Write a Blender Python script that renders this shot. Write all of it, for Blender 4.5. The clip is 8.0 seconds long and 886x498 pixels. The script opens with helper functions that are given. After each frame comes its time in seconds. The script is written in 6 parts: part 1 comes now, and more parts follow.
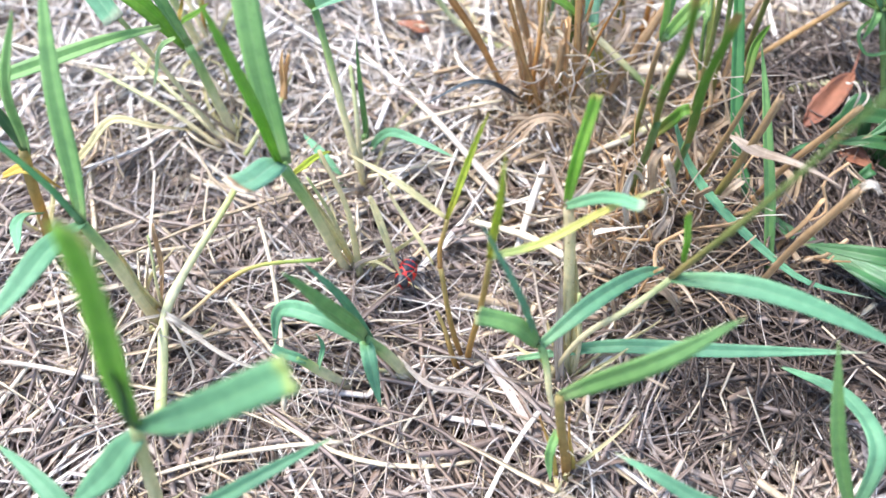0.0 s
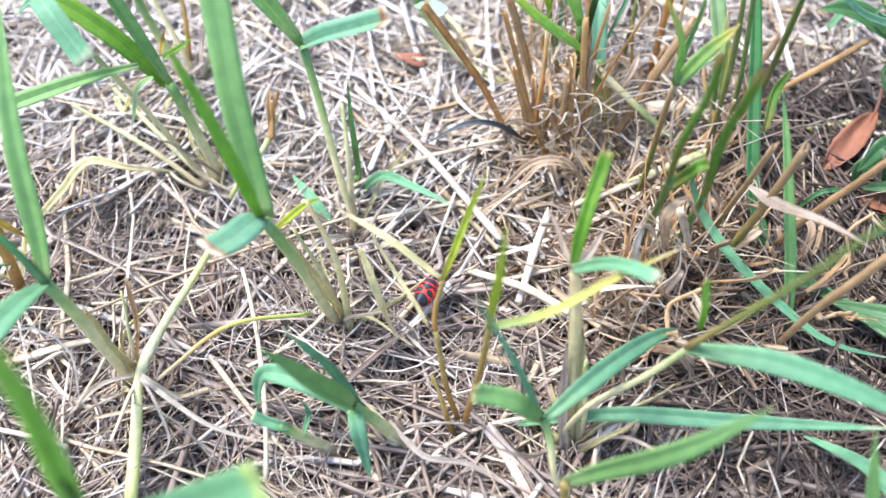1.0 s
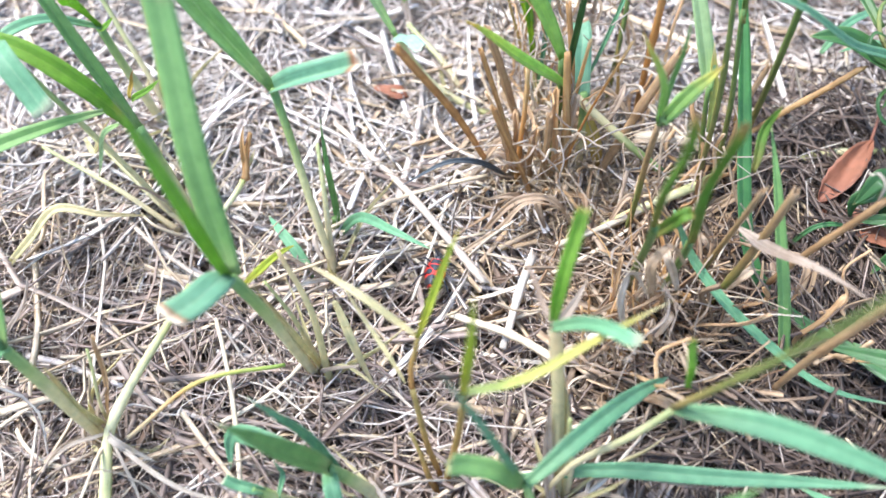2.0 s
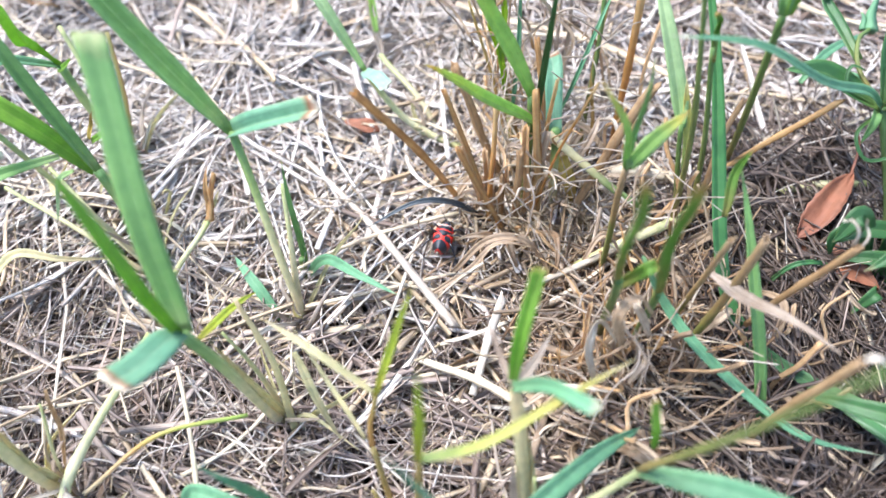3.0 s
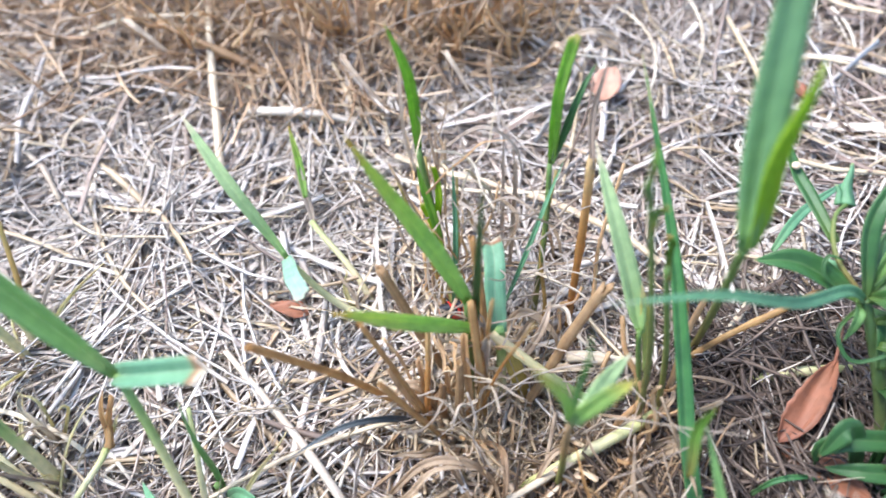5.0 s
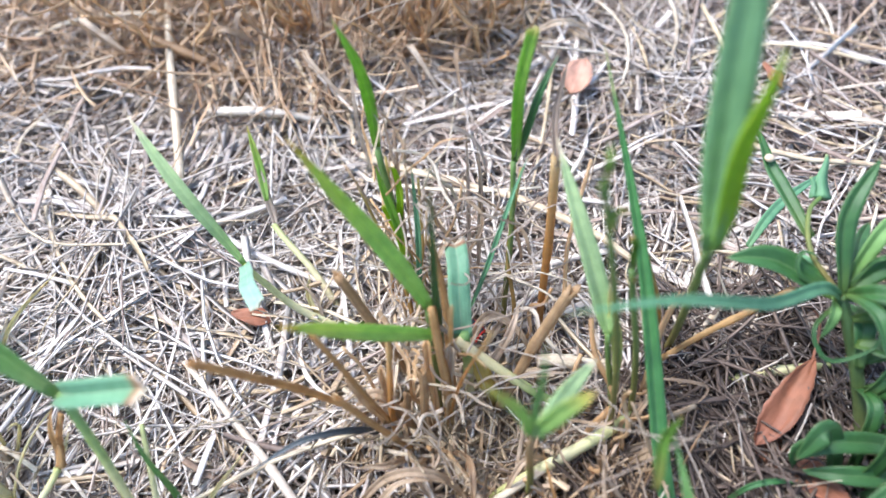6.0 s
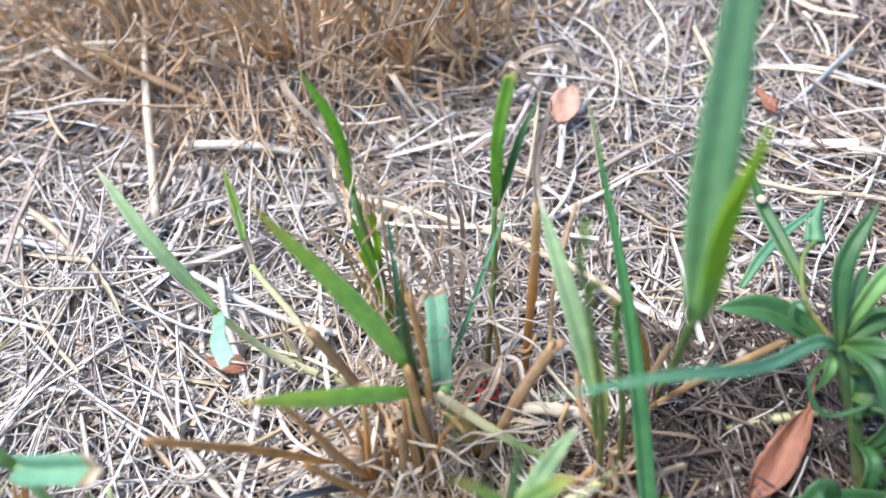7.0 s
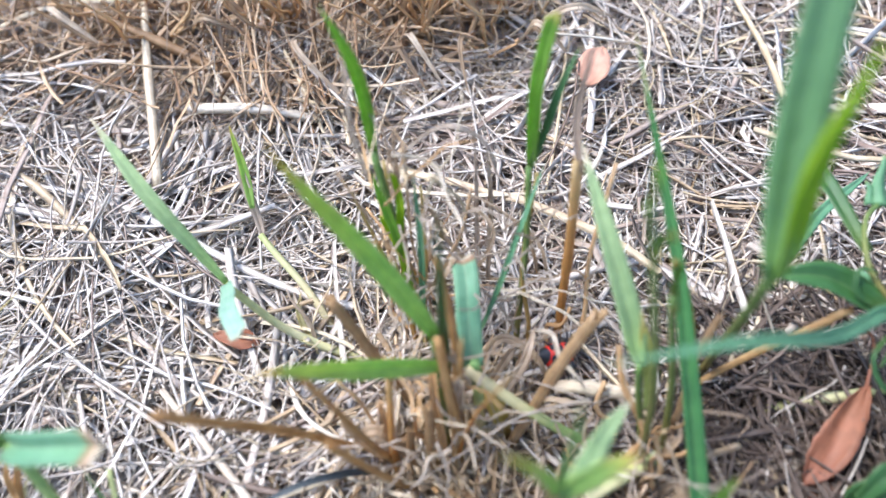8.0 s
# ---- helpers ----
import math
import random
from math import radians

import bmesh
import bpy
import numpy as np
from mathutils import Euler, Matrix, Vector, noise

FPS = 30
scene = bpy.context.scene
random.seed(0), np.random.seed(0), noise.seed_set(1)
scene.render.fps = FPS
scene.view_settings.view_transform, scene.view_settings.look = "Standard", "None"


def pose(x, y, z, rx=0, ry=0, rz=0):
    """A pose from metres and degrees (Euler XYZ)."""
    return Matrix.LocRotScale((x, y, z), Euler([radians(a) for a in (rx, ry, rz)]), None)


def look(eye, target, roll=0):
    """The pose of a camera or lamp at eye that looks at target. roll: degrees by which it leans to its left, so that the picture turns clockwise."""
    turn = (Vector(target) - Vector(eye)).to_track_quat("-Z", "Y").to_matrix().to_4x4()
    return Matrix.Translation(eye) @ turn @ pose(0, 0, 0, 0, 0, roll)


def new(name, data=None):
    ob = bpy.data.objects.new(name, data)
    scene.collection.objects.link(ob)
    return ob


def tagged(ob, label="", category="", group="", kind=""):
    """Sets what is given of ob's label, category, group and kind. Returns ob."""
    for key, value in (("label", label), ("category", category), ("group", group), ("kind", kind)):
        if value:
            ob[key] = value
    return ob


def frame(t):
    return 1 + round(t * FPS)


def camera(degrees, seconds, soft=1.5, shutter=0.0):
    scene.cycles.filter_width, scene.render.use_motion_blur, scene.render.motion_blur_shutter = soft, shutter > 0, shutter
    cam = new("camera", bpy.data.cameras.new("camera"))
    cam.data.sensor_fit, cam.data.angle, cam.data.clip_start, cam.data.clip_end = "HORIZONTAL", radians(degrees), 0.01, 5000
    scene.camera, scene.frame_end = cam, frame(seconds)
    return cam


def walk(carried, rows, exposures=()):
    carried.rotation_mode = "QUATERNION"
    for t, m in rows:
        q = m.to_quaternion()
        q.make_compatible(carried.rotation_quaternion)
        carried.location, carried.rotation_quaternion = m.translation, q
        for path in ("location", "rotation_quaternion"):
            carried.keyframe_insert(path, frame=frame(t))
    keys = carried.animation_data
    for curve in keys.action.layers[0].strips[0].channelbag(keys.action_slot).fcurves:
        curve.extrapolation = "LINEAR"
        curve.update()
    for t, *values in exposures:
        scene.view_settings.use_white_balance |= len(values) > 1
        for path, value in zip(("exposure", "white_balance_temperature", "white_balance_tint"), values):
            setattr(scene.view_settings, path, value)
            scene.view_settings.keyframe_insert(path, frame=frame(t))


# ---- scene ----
cam = camera(62, 8.0, soft=1.5, shutter=0.4)
# seconds, x, y, z (metres), yaw, pitch, roll (degrees)
ROWS = [
    (0.0, 0.0000, 0.0000, 0.1827, 0.00, -61.58, 1.50),
    (0.5, 0.0012, 0.0089, 0.1791, 0.19, -61.15, 1.77),
    (1.0, 0.0015, 0.0162, 0.1767, 0.15, -60.94, 1.40),
    (1.5, 0.0039, 0.0209, 0.1741, -0.08, -60.89, 1.43),
    (2.0, 0.0077, 0.0286, 0.1757, 0.74, -60.73, 2.94),
    (3.5, 0.0184, 0.0477, 0.1760, 0.87, -59.70, 3.84),
    (4.0, 0.0184, 0.0632, 0.1788, -0.15, -58.77, 3.23),
    (4.5, 0.0198, 0.0804, 0.1772, 0.03, -58.68, 3.68),
    (5.0, 0.0339, 0.0871, 0.1778, -0.33, -58.24, 4.75),
    (6.5, 0.0438, 0.0972, 0.1714, -1.30, -59.11, 5.36),
    (7.0, 0.0479, 0.1046, 0.1731, -0.68, -59.13, 6.31),
    (7.5, 0.0421, 0.1060, 0.1656, -1.32, -59.28, 5.71),
    (8.0, 0.0409, 0.1072, 0.1596, -1.01, -59.85, 5.86),
]
walk(cam, [(t, pose(x, y, z, 90 + pitch, 0, yaw) @ pose(0, 0, 0, 0, 0, -roll)) for t, x, y, z, yaw, pitch, roll in ROWS], [(0.0, 1.55, 6120, 14), (3.5, 1.48, 6100, 14), (5.0, 1.35, 6080, 14), (6.0, 1.26, 6060, 14), (8.0, 1.21, 6050, 14)])
# ---- light ----
world = bpy.data.worlds.new("sky")
scene.world = world
world.use_nodes = True
wt = world.node_tree
sky = wt.nodes.new("ShaderNodeTexSky")
sky.sky_type = "NISHITA"
sky.sun_disc = False
sky.sun_elevation, sky.sun_rotation = radians(59), radians(-57)
wt.links.new(sky.outputs[0], wt.nodes["Background"].inputs[0])
wt.nodes["Background"].inputs[1].default_value = 0.17
sun_data = bpy.data.lights.new("sun", "SUN")
sun_data.energy, sun_data.angle, sun_data.color = 3.0, radians(20), (1.0, 0.97, 0.94)
sun = new("sun", sun_data)
sun.matrix_basis = look((-0.70, 0.45, 1.4), (0, 0, 0))
cam.data.dof.use_dof = True
cam.data.dof.focus_distance, cam.data.dof.aperture_fstop = 0.185, 8.4


# ---- materials ----
def nodes_of(name, rough):
    m = bpy.data.materials.new(name)
    m.use_nodes = True
    b = m.node_tree.nodes["Principled BSDF"]
    b.inputs["Roughness"].default_value = rough
    return m, m.node_tree, b


def ramp_node(nt, stops):
    r = nt.nodes.new("ShaderNodeValToRGB")
    el = r.color_ramp.elements
    for k, (p, c) in enumerate(stops):
        e = el[k] if k < 2 else el.new(1.0)
        e.position = p
        e.color = (*c, 1)
    return r


def mix_node(nt, kind, fac, a, b):
    m = nt.nodes.new("ShaderNodeMix")
    m.data_type, m.blend_type = "RGBA", kind
    for socket, value in ((m.inputs[0], fac), (m.inputs[6], a), (m.inputs[7], b)):
        if isinstance(value, (int, float)):
            socket.default_value = value
        elif isinstance(value, tuple):
            socket.default_value = (*value, 1)
        else:
            nt.links.new(value, socket)
    return m.outputs[2]


def noise_node(nt, vector, scale, detail=4.0):
    n = nt.nodes.new("ShaderNodeTexNoise")
    n.inputs["Scale"].default_value, n.inputs["Detail"].default_value = scale, detail
    nt.links.new(vector, n.inputs["Vector"])
    return n.outputs["Fac"]


def uv_scaled(nt, sx, sy):
    uv = nt.nodes.new("ShaderNodeUVMap")
    mp = nt.nodes.new("ShaderNodeMapping")
    mp.inputs["Scale"].default_value = (sx, sy, 1)
    nt.links.new(uv.outputs[0], mp.inputs[0])
    return mp.outputs[0]


def fibre(name, picks, rough=0.5, streak=0.75, bump=0.4, see_through=0.12, whole=False):
    """Dry plant fibre: a colour picked per piece, fine streaks along it, blotches and dark flecks."""
    m, nt, b = nodes_of(name, rough)
    if whole:
        info = nt.nodes.new("ShaderNodeObjectInfo")
        pick = info.outputs["Random"]
    else:
        geo = nt.nodes.new("ShaderNodeNewGeometry")
        pick = geo.outputs["Random Per Island"]
    r = ramp_node(nt, [(k / max(1, len(picks) - 1), c) for k, c in enumerate(picks)])
    nt.links.new(pick, r.inputs[0])
    fine = noise_node(nt, uv_scaled(nt, 2.4, 0.06), 3.0, 3.0)
    col = mix_node(nt, "OVERLAY", streak, r.outputs[0], fine)
    tc = nt.nodes.new("ShaderNodeTexCoord")
    blotch = noise_node(nt, tc.outputs["Object"], 260.0, 5.0)
    br = ramp_node(nt, [(0.32, (0.74, 0.68, 0.62)), (0.60, (1.05, 1.04, 1.02))])
    nt.links.new(blotch, br.inputs[0])
    col = mix_node(nt, "MULTIPLY", 0.85, col, br.outputs[0])
    fleck = noise_node(nt, tc.outputs["Object"], 1500.0, 2.0)
    fr = ramp_node(nt, [(0.30, (0.45, 0.36, 0.28)), (0.40, (1, 1, 1))])
    nt.links.new(fleck, fr.inputs[0])
    col = mix_node(nt, "MULTIPLY", 0.3, col, fr.outputs[0])
    nt.links.new(col, b.inputs["Base Color"])
    bp = nt.nodes.new("ShaderNodeBump")
    bp.inputs["Strength"].default_value, bp.inputs["Distance"].default_value = bump, 0.0003
    nt.links.new(fine, bp.inputs["Height"])
    nt.links.new(bp.outputs[0], b.inputs["Normal"])
    tr = nt.nodes.new("ShaderNodeBsdfTranslucent")
    nt.links.new(col, tr.inputs["Color"])
    ms = nt.nodes.new("ShaderNodeMixShader")
    ms.inputs[0].default_value = see_through
    nt.links.new(b.outputs[0], ms.inputs[1])
    nt.links.new(tr.outputs[0], ms.inputs[2])
    nt.links.new(ms.outputs[0], nt.nodes["Material Output"].inputs[0])
    return m


def leaf(name, along, rough=0.55, see_through=0.3, vein=0.35, spots=0.25):
    """A living blade: colour running from its base to its tip, parallel veins, a paler midrib and specks."""
    m, nt, b = nodes_of(name, rough)
    pale = tuple(min(0.85, 0.04 + 1.35 * sum(c[k] for _, c in along) / len(along)) for k in range(3))
    uv = nt.nodes.new("ShaderNodeUVMap")
    sep = nt.nodes.new("ShaderNodeSeparateXYZ")
    nt.links.new(uv.outputs[0], sep.inputs[0])
    tc = nt.nodes.new("ShaderNodeTexCoord")
    wob = noise_node(nt, tc.outputs["Object"], 160.0, 3.0)
    add = nt.nodes.new("ShaderNodeMath")
    add.operation = "MULTIPLY_ADD"
    nt.links.new(wob, add.inputs[0])
    add.inputs[1].default_value = 0.16
    nt.links.new(sep.outputs[1], add.inputs[2])
    sub = nt.nodes.new("ShaderNodeMath")
    sub.operation = "SUBTRACT"
    nt.links.new(add.outputs[0], sub.inputs[0])
    sub.inputs[1].default_value = 0.08
    r = ramp_node(nt, along)
    nt.links.new(sub.outputs[0], r.inputs[0])
    lines = noise_node(nt, uv_scaled(nt, 14.0, 0.35), 4.0, 3.0)
    col = mix_node(nt, "OVERLAY", vein, r.outputs[0], lines)
    rib = ramp_node(nt, [(0.44, (0, 0, 0)), (0.5, (1, 1, 1)), (0.56, (0, 0, 0))])
    nt.links.new(sep.outputs[0], rib.inputs[0])
    ribs = nt.nodes.new("ShaderNodeMath")
    ribs.operation = "MULTIPLY"
    nt.links.new(rib.outputs[0], ribs.inputs[0])
    ribs.inputs[1].default_value = 0.25
    col = mix_node(nt, "MIX", ribs.outputs[0], col, pale)
    rim = ramp_node(nt, [(0.0, (1, 1, 1)), (0.05, (0, 0, 0)), (0.95, (0, 0, 0)), (1.0, (1, 1, 1))])
    nt.links.new(sep.outputs[0], rim.inputs[0])
    rims = nt.nodes.new("ShaderNodeMath")
    rims.operation = "MULTIPLY"
    nt.links.new(rim.outputs[0], rims.inputs[0])
    rims.inputs[1].default_value = 0.5
    col = mix_node(nt, "MIX", rims.outputs[0], col, pale)
    patchy = noise_node(nt, tc.outputs["Object"], 420.0, 4.0)
    pr = ramp_node(nt, [(0.3, (0.72, 0.78, 0.7)), (0.65, (1.1, 1.08, 1.0))])
    nt.links.new(patchy, pr.inputs[0])
    col = mix_node(nt, "MULTIPLY", 0.7, col, pr.outputs[0])
    speck = noise_node(nt, tc.outputs["Object"], 1300.0, 1.0)
    sr = ramp_node(nt, [(0.25, (0.35, 0.25, 0.1)), (0.29, (1, 1, 1))])
    nt.links.new(speck, sr.inputs[0])
    col = mix_node(nt, "MULTIPLY", spots, col, sr.outputs[0])
    nt.links.new(col, b.inputs["Base Color"])
    bp = nt.nodes.new("ShaderNodeBump")
    bp.inputs["Strength"].default_value, bp.inputs["Distance"].default_value = 0.3, 0.0003
    nt.links.new(lines, bp.inputs["Height"])
    nt.links.new(bp.outputs[0], b.inputs["Normal"])
    tr = nt.nodes.new("ShaderNodeBsdfTranslucent")
    nt.links.new(col, tr.inputs["Color"])
    ms = nt.nodes.new("ShaderNodeMixShader")
    ms.inputs[0].default_value = see_through
    nt.links.new(b.outputs[0], ms.inputs[1])
    nt.links.new(tr.outputs[0], ms.inputs[2])
    nt.links.new(ms.outputs[0], nt.nodes["Material Output"].inputs[0])
    return m


def plain(name, color, rough=0.5, grain=900.0, amount=0.25, coat=0.0):
    m, nt, b = nodes_of(name, rough)
    tc = nt.nodes.new("ShaderNodeTexCoord")
    n = noise_node(nt, tc.outputs["Object"], grain)
    nt.links.new(mix_node(nt, "OVERLAY", amount, color, n), b.inputs["Base Color"])
    b.inputs["Coat Weight"].default_value = coat
    return m


def soil(name):
    m, nt, b = nodes_of(name, 0.95)
    tc = nt.nodes.new("ShaderNodeTexCoord")
    n = noise_node(nt, tc.outputs["Object"], 90.0, 8.0)
    r = ramp_node(nt, [(0.3, (0.045, 0.032, 0.024)), (0.55, (0.10, 0.075, 0.055)), (0.75, (0.20, 0.155, 0.115))])
    nt.links.new(n, r.inputs[0])
    f = noise_node(nt, tc.outputs["Object"], 900.0, 4.0)
    nt.links.new(mix_node(nt, "OVERLAY", 0.5, r.outputs[0], f), b.inputs["Base Color"])
    bp = nt.nodes.new("ShaderNodeBump")
    bp.inputs["Distance"].default_value = 0.002
    nt.links.new(n, bp.inputs["Height"])
    nt.links.new(bp.outputs[0], b.inputs["Normal"])
    return m


SOIL = soil("soil")
BLEACHED = fibre("bleached_straw", [(0.24, 0.175, 0.14), (0.42, 0.34, 0.285), (0.56, 0.48, 0.41), (0.78, 0.72, 0.64), (0.64, 0.54, 0.41), (0.34, 0.265, 0.22), (0.52, 0.43, 0.35), (0.30, 0.215, 0.155)])
BROWN_THATCH = fibre("brown_thatch", [(0.32, 0.19, 0.10), (0.54, 0.37, 0.22), (0.66, 0.50, 0.32), (0.24, 0.14, 0.075), (0.70, 0.57, 0.41)], see_through=0.2)
TUFT_LITTER = fibre("brown_tuft_litter", [(0.30, 0.19, 0.10), (0.52, 0.38, 0.23), (0.62, 0.50, 0.34), (0.40, 0.27, 0.15)])
WHITE_STRAW = fibre("white_straw", [(0.48, 0.42, 0.36), (0.69, 0.645, 0.58), (0.60, 0.54, 0.47), (0.74, 0.70, 0.645)])
TAN = fibre("tan_straw", [(0.42, 0.31, 0.19), (0.58, 0.47, 0.31), (0.66, 0.55, 0.38), (0.50, 0.36, 0.22)])
# weathered grey-brown, taken darker to deepen the shade between strands
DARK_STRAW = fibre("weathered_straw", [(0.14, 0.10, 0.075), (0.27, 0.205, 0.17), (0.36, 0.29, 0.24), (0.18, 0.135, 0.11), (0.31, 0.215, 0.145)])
# brown straw with the shade of gaps and weeds put into its colour
SHADED_STRAW = fibre("shade_darkened_straw", [(0.05, 0.034, 0.024), (0.105, 0.075, 0.055), (0.20, 0.148, 0.112), (0.07, 0.05, 0.036)])
STANDING = fibre("upright_straw", [(0.70, 0.63, 0.50), (0.62, 0.50, 0.32), (0.78, 0.73, 0.64), (0.58, 0.46, 0.30)], see_through=0.25)
STALK = fibre("pale_stalk", [(0.54, 0.44, 0.28), (0.66, 0.58, 0.43), (0.60, 0.50, 0.33), (0.70, 0.64, 0.53), (0.50, 0.42, 0.32)], whole=True)
STUBBLE = fibre("brown_stubble", [(0.56, 0.36, 0.18), (0.70, 0.46, 0.22), (0.76, 0.56, 0.32), (0.66, 0.45, 0.24), (0.70, 0.53, 0.33)], see_through=0.35, whole=True)
TUFT_LEAF = fibre("curled_tuft_leaf", [(0.50, 0.36, 0.22), (0.68, 0.57, 0.42), (0.60, 0.46, 0.30), (0.74, 0.65, 0.52), (0.42, 0.28, 0.16)], see_through=0.5, whole=True)
# brown leaf tones lowered to carry the deep shade among the stubble
DEAD_LEAF = fibre("brown_dead_leaf", [(0.14, 0.10, 0.07), (0.32, 0.23, 0.15), (0.46, 0.36, 0.25), (0.22, 0.15, 0.10)], see_through=0.2)
GOLDEN = fibre("golden_stalk", [(0.56, 0.33, 0.13), (0.62, 0.42, 0.19), (0.48, 0.28, 0.11)], see_through=0.5, whole=True)
STUB = fibre("tan_stub", [(0.46, 0.30, 0.15), (0.54, 0.38, 0.21), (0.38, 0.23, 0.11)], see_through=0.42, whole=True)
PAPER = fibre("papery_sheath", [(0.60, 0.53, 0.45), (0.55, 0.47, 0.37), (0.49, 0.39, 0.30)], see_through=0.5, whole=True)
GREEN = leaf("green_blade", [(0.0, (0.30, 0.40, 0.15)), (0.15, (0.19, 0.36, 0.10)), (0.95, (0.20, 0.38, 0.12)), (1.0, (0.34, 0.36, 0.16))])
DEEP = leaf("deep_green_blade", [(0.0, (0.10, 0.17, 0.04)), (0.25, (0.040, 0.120, 0.030)), (0.95, (0.048, 0.140, 0.038)), (1.0, (0.26, 0.22, 0.10))], rough=0.42, see_through=0.2)
DARK_BLADE = leaf("dark_green_blade", [(0.0, (0.12, 0.22, 0.09)), (0.3, (0.06, 0.19, 0.06)), (0.95, (0.065, 0.21, 0.055)), (1.0, (0.3, 0.28, 0.12))], rough=0.38)
FRESH = leaf("fresh_green_blade", [(0.0, (0.27, 0.44, 0.08)), (0.3, (0.27, 0.50, 0.06)), (0.93, (0.31, 0.52, 0.09)), (1.0, (0.5, 0.42, 0.14))], see_through=0.58)
LIME_GREEN = leaf("young_green_blade", [(0.0, (0.26, 0.42, 0.08)), (0.3, (0.36, 0.54, 0.03)), (0.95, (0.40, 0.58, 0.04)), (1.0, (0.5, 0.5, 0.14))], see_through=0.65)
NEAR_GREEN = leaf("sunlit_green_blade", [(0.0, (0.20, 0.36, 0.08)), (0.3, (0.22, 0.44, 0.06)), (0.95, (0.24, 0.46, 0.07)), (1.0, (0.4, 0.4, 0.14))], see_through=0.5)
LIME = leaf("lime_blade", [(0.0, (0.38, 0.58, 0.18)), (0.45, (0.43, 0.64, 0.19)), (0.86, (0.54, 0.64, 0.18)), (0.97, (0.62, 0.46, 0.10))], see_through=0.68)
BROAD_GREEN = leaf("broad_green_blade", [(0.0, (0.18, 0.34, 0.10)), (0.15, (0.14, 0.29, 0.12)), (0.95, (0.15, 0.31, 0.14)), (1.0, (0.34, 0.36, 0.16))], see_through=0.25)
PALE_BLUE = leaf("pale_turquoise_leaf", [(0.0, (0.28, 0.46, 0.33)), (0.4, (0.31, 0.50, 0.39)), (0.92, (0.34, 0.52, 0.41)), (1.0, (0.60, 0.56, 0.42))], see_through=0.35, vein=0.2)
TEAL = leaf("dull_teal_blade", [(0.0, (0.12, 0.27, 0.13)), (0.3, (0.10, 0.25, 0.12)), (0.92, (0.12, 0.28, 0.14)), (1.0, (0.30, 0.36, 0.16))], see_through=0.18)
BLUE = leaf("blue_green_blade", [(0.0, (0.17, 0.33, 0.15)), (0.3, (0.14, 0.33, 0.17)), (0.92, (0.16, 0.37, 0.20)), (1.0, (0.55, 0.52, 0.36))])
YELLOW = leaf("yellowing_blade", [(0.0, (0.42, 0.52, 0.18)), (0.3, (0.55, 0.56, 0.14)), (0.75, (0.62, 0.54, 0.14)), (1.0, (0.68, 0.58, 0.36))], see_through=0.35)
YGREEN = leaf("yellow_green_blade", [(0.0, (0.46, 0.42, 0.06)), (0.4, (0.46, 0.54, 0.06)), (0.9, (0.50, 0.56, 0.09)), (1.0, (0.62, 0.50, 0.10))], see_through=0.5)
YELLOW_TIP = leaf("blue_green_leaf_with_yellow_tip", [(0.0, (0.13, 0.30, 0.12)), (0.3, (0.11, 0.27, 0.12)), (0.92, (0.13, 0.31, 0.14)), (0.96, (0.34, 0.42, 0.10)), (0.99, (0.22, 0.30, 0.10))], vein=0.5)
CUT_BLUE = leaf("cut_blue_green_leaf", [(0.0, (0.18, 0.34, 0.20)), (0.3, (0.16, 0.36, 0.22)), (0.88, (0.20, 0.40, 0.24)), (0.93, (0.36, 0.15, 0.07)), (0.98, (0.70, 0.60, 0.45))], vein=0.5)
ORANGE_LEAF = leaf("orange_yellow_leaf", [(0.0, (0.62, 0.44, 0.08)), (0.6, (0.70, 0.50, 0.08)), (1.0, (0.56, 0.30, 0.06))], see_through=0.4, spots=0.9)
OCHRE = leaf("ochre_leaf", [(0.0, (0.50, 0.38, 0.08)), (0.5, (0.58, 0.42, 0.10)), (1.0, (0.45, 0.22, 0.06))], see_through=0.3)
OLIVE = leaf("olive_blade", [(0.0, (0.26, 0.22, 0.06)), (0.4, (0.13, 0.27, 0.035)), (0.9, (0.15, 0.29, 0.035)), (1.0, (0.42, 0.28, 0.10))], see_through=0.45)
SPROUT = leaf("sprout_leaf", [(0.0, (0.30, 0.50, 0.16)), (0.5, (0.36, 0.54, 0.16)), (0.8, (0.60, 0.58, 0.15)), (1.0, (0.64, 0.46, 0.20))], see_through=0.5)
PALE = leaf("pale_green_blade", [(0.0, (0.30, 0.46, 0.14)), (0.3, (0.33, 0.48, 0.22)), (0.85, (0.42, 0.55, 0.28)), (0.97, (0.72, 0.62, 0.46))], see_through=0.35)
STRAWY = leaf("straw_yellow_leaf", [(0.0, (0.66, 0.58, 0.32)), (0.5, (0.74, 0.67, 0.40)), (1.0, (0.66, 0.54, 0.33))], see_through=0.5, spots=0.7)
SLATE = leaf("dark_withered_blade", [(0.0, (0.12, 0.10, 0.08)), (0.3, (0.05, 0.055, 0.06)), (1.0, (0.08, 0.10, 0.11))], see_through=0.05)
STEM = leaf("grass_stem", [(0.0, (0.74, 0.62, 0.38)), (0.48, (0.68, 0.62, 0.34)), (0.75, (0.36, 0.46, 0.16)), (1.0, (0.20, 0.36, 0.12))], see_through=0.3, spots=0.1)
STEM_PALE = leaf("pale_grass_stem", [(0.0, (0.62, 0.50, 0.29)), (0.4, (0.68, 0.60, 0.37)), (1.0, (0.46, 0.50, 0.22))], see_through=0.3)
RUNNER = leaf("yellow_green_stalk", [(0.0, (0.46, 0.46, 0.14)), (0.5, (0.66, 0.62, 0.38)), (1.0, (0.52, 0.54, 0.20))], see_through=0.15)
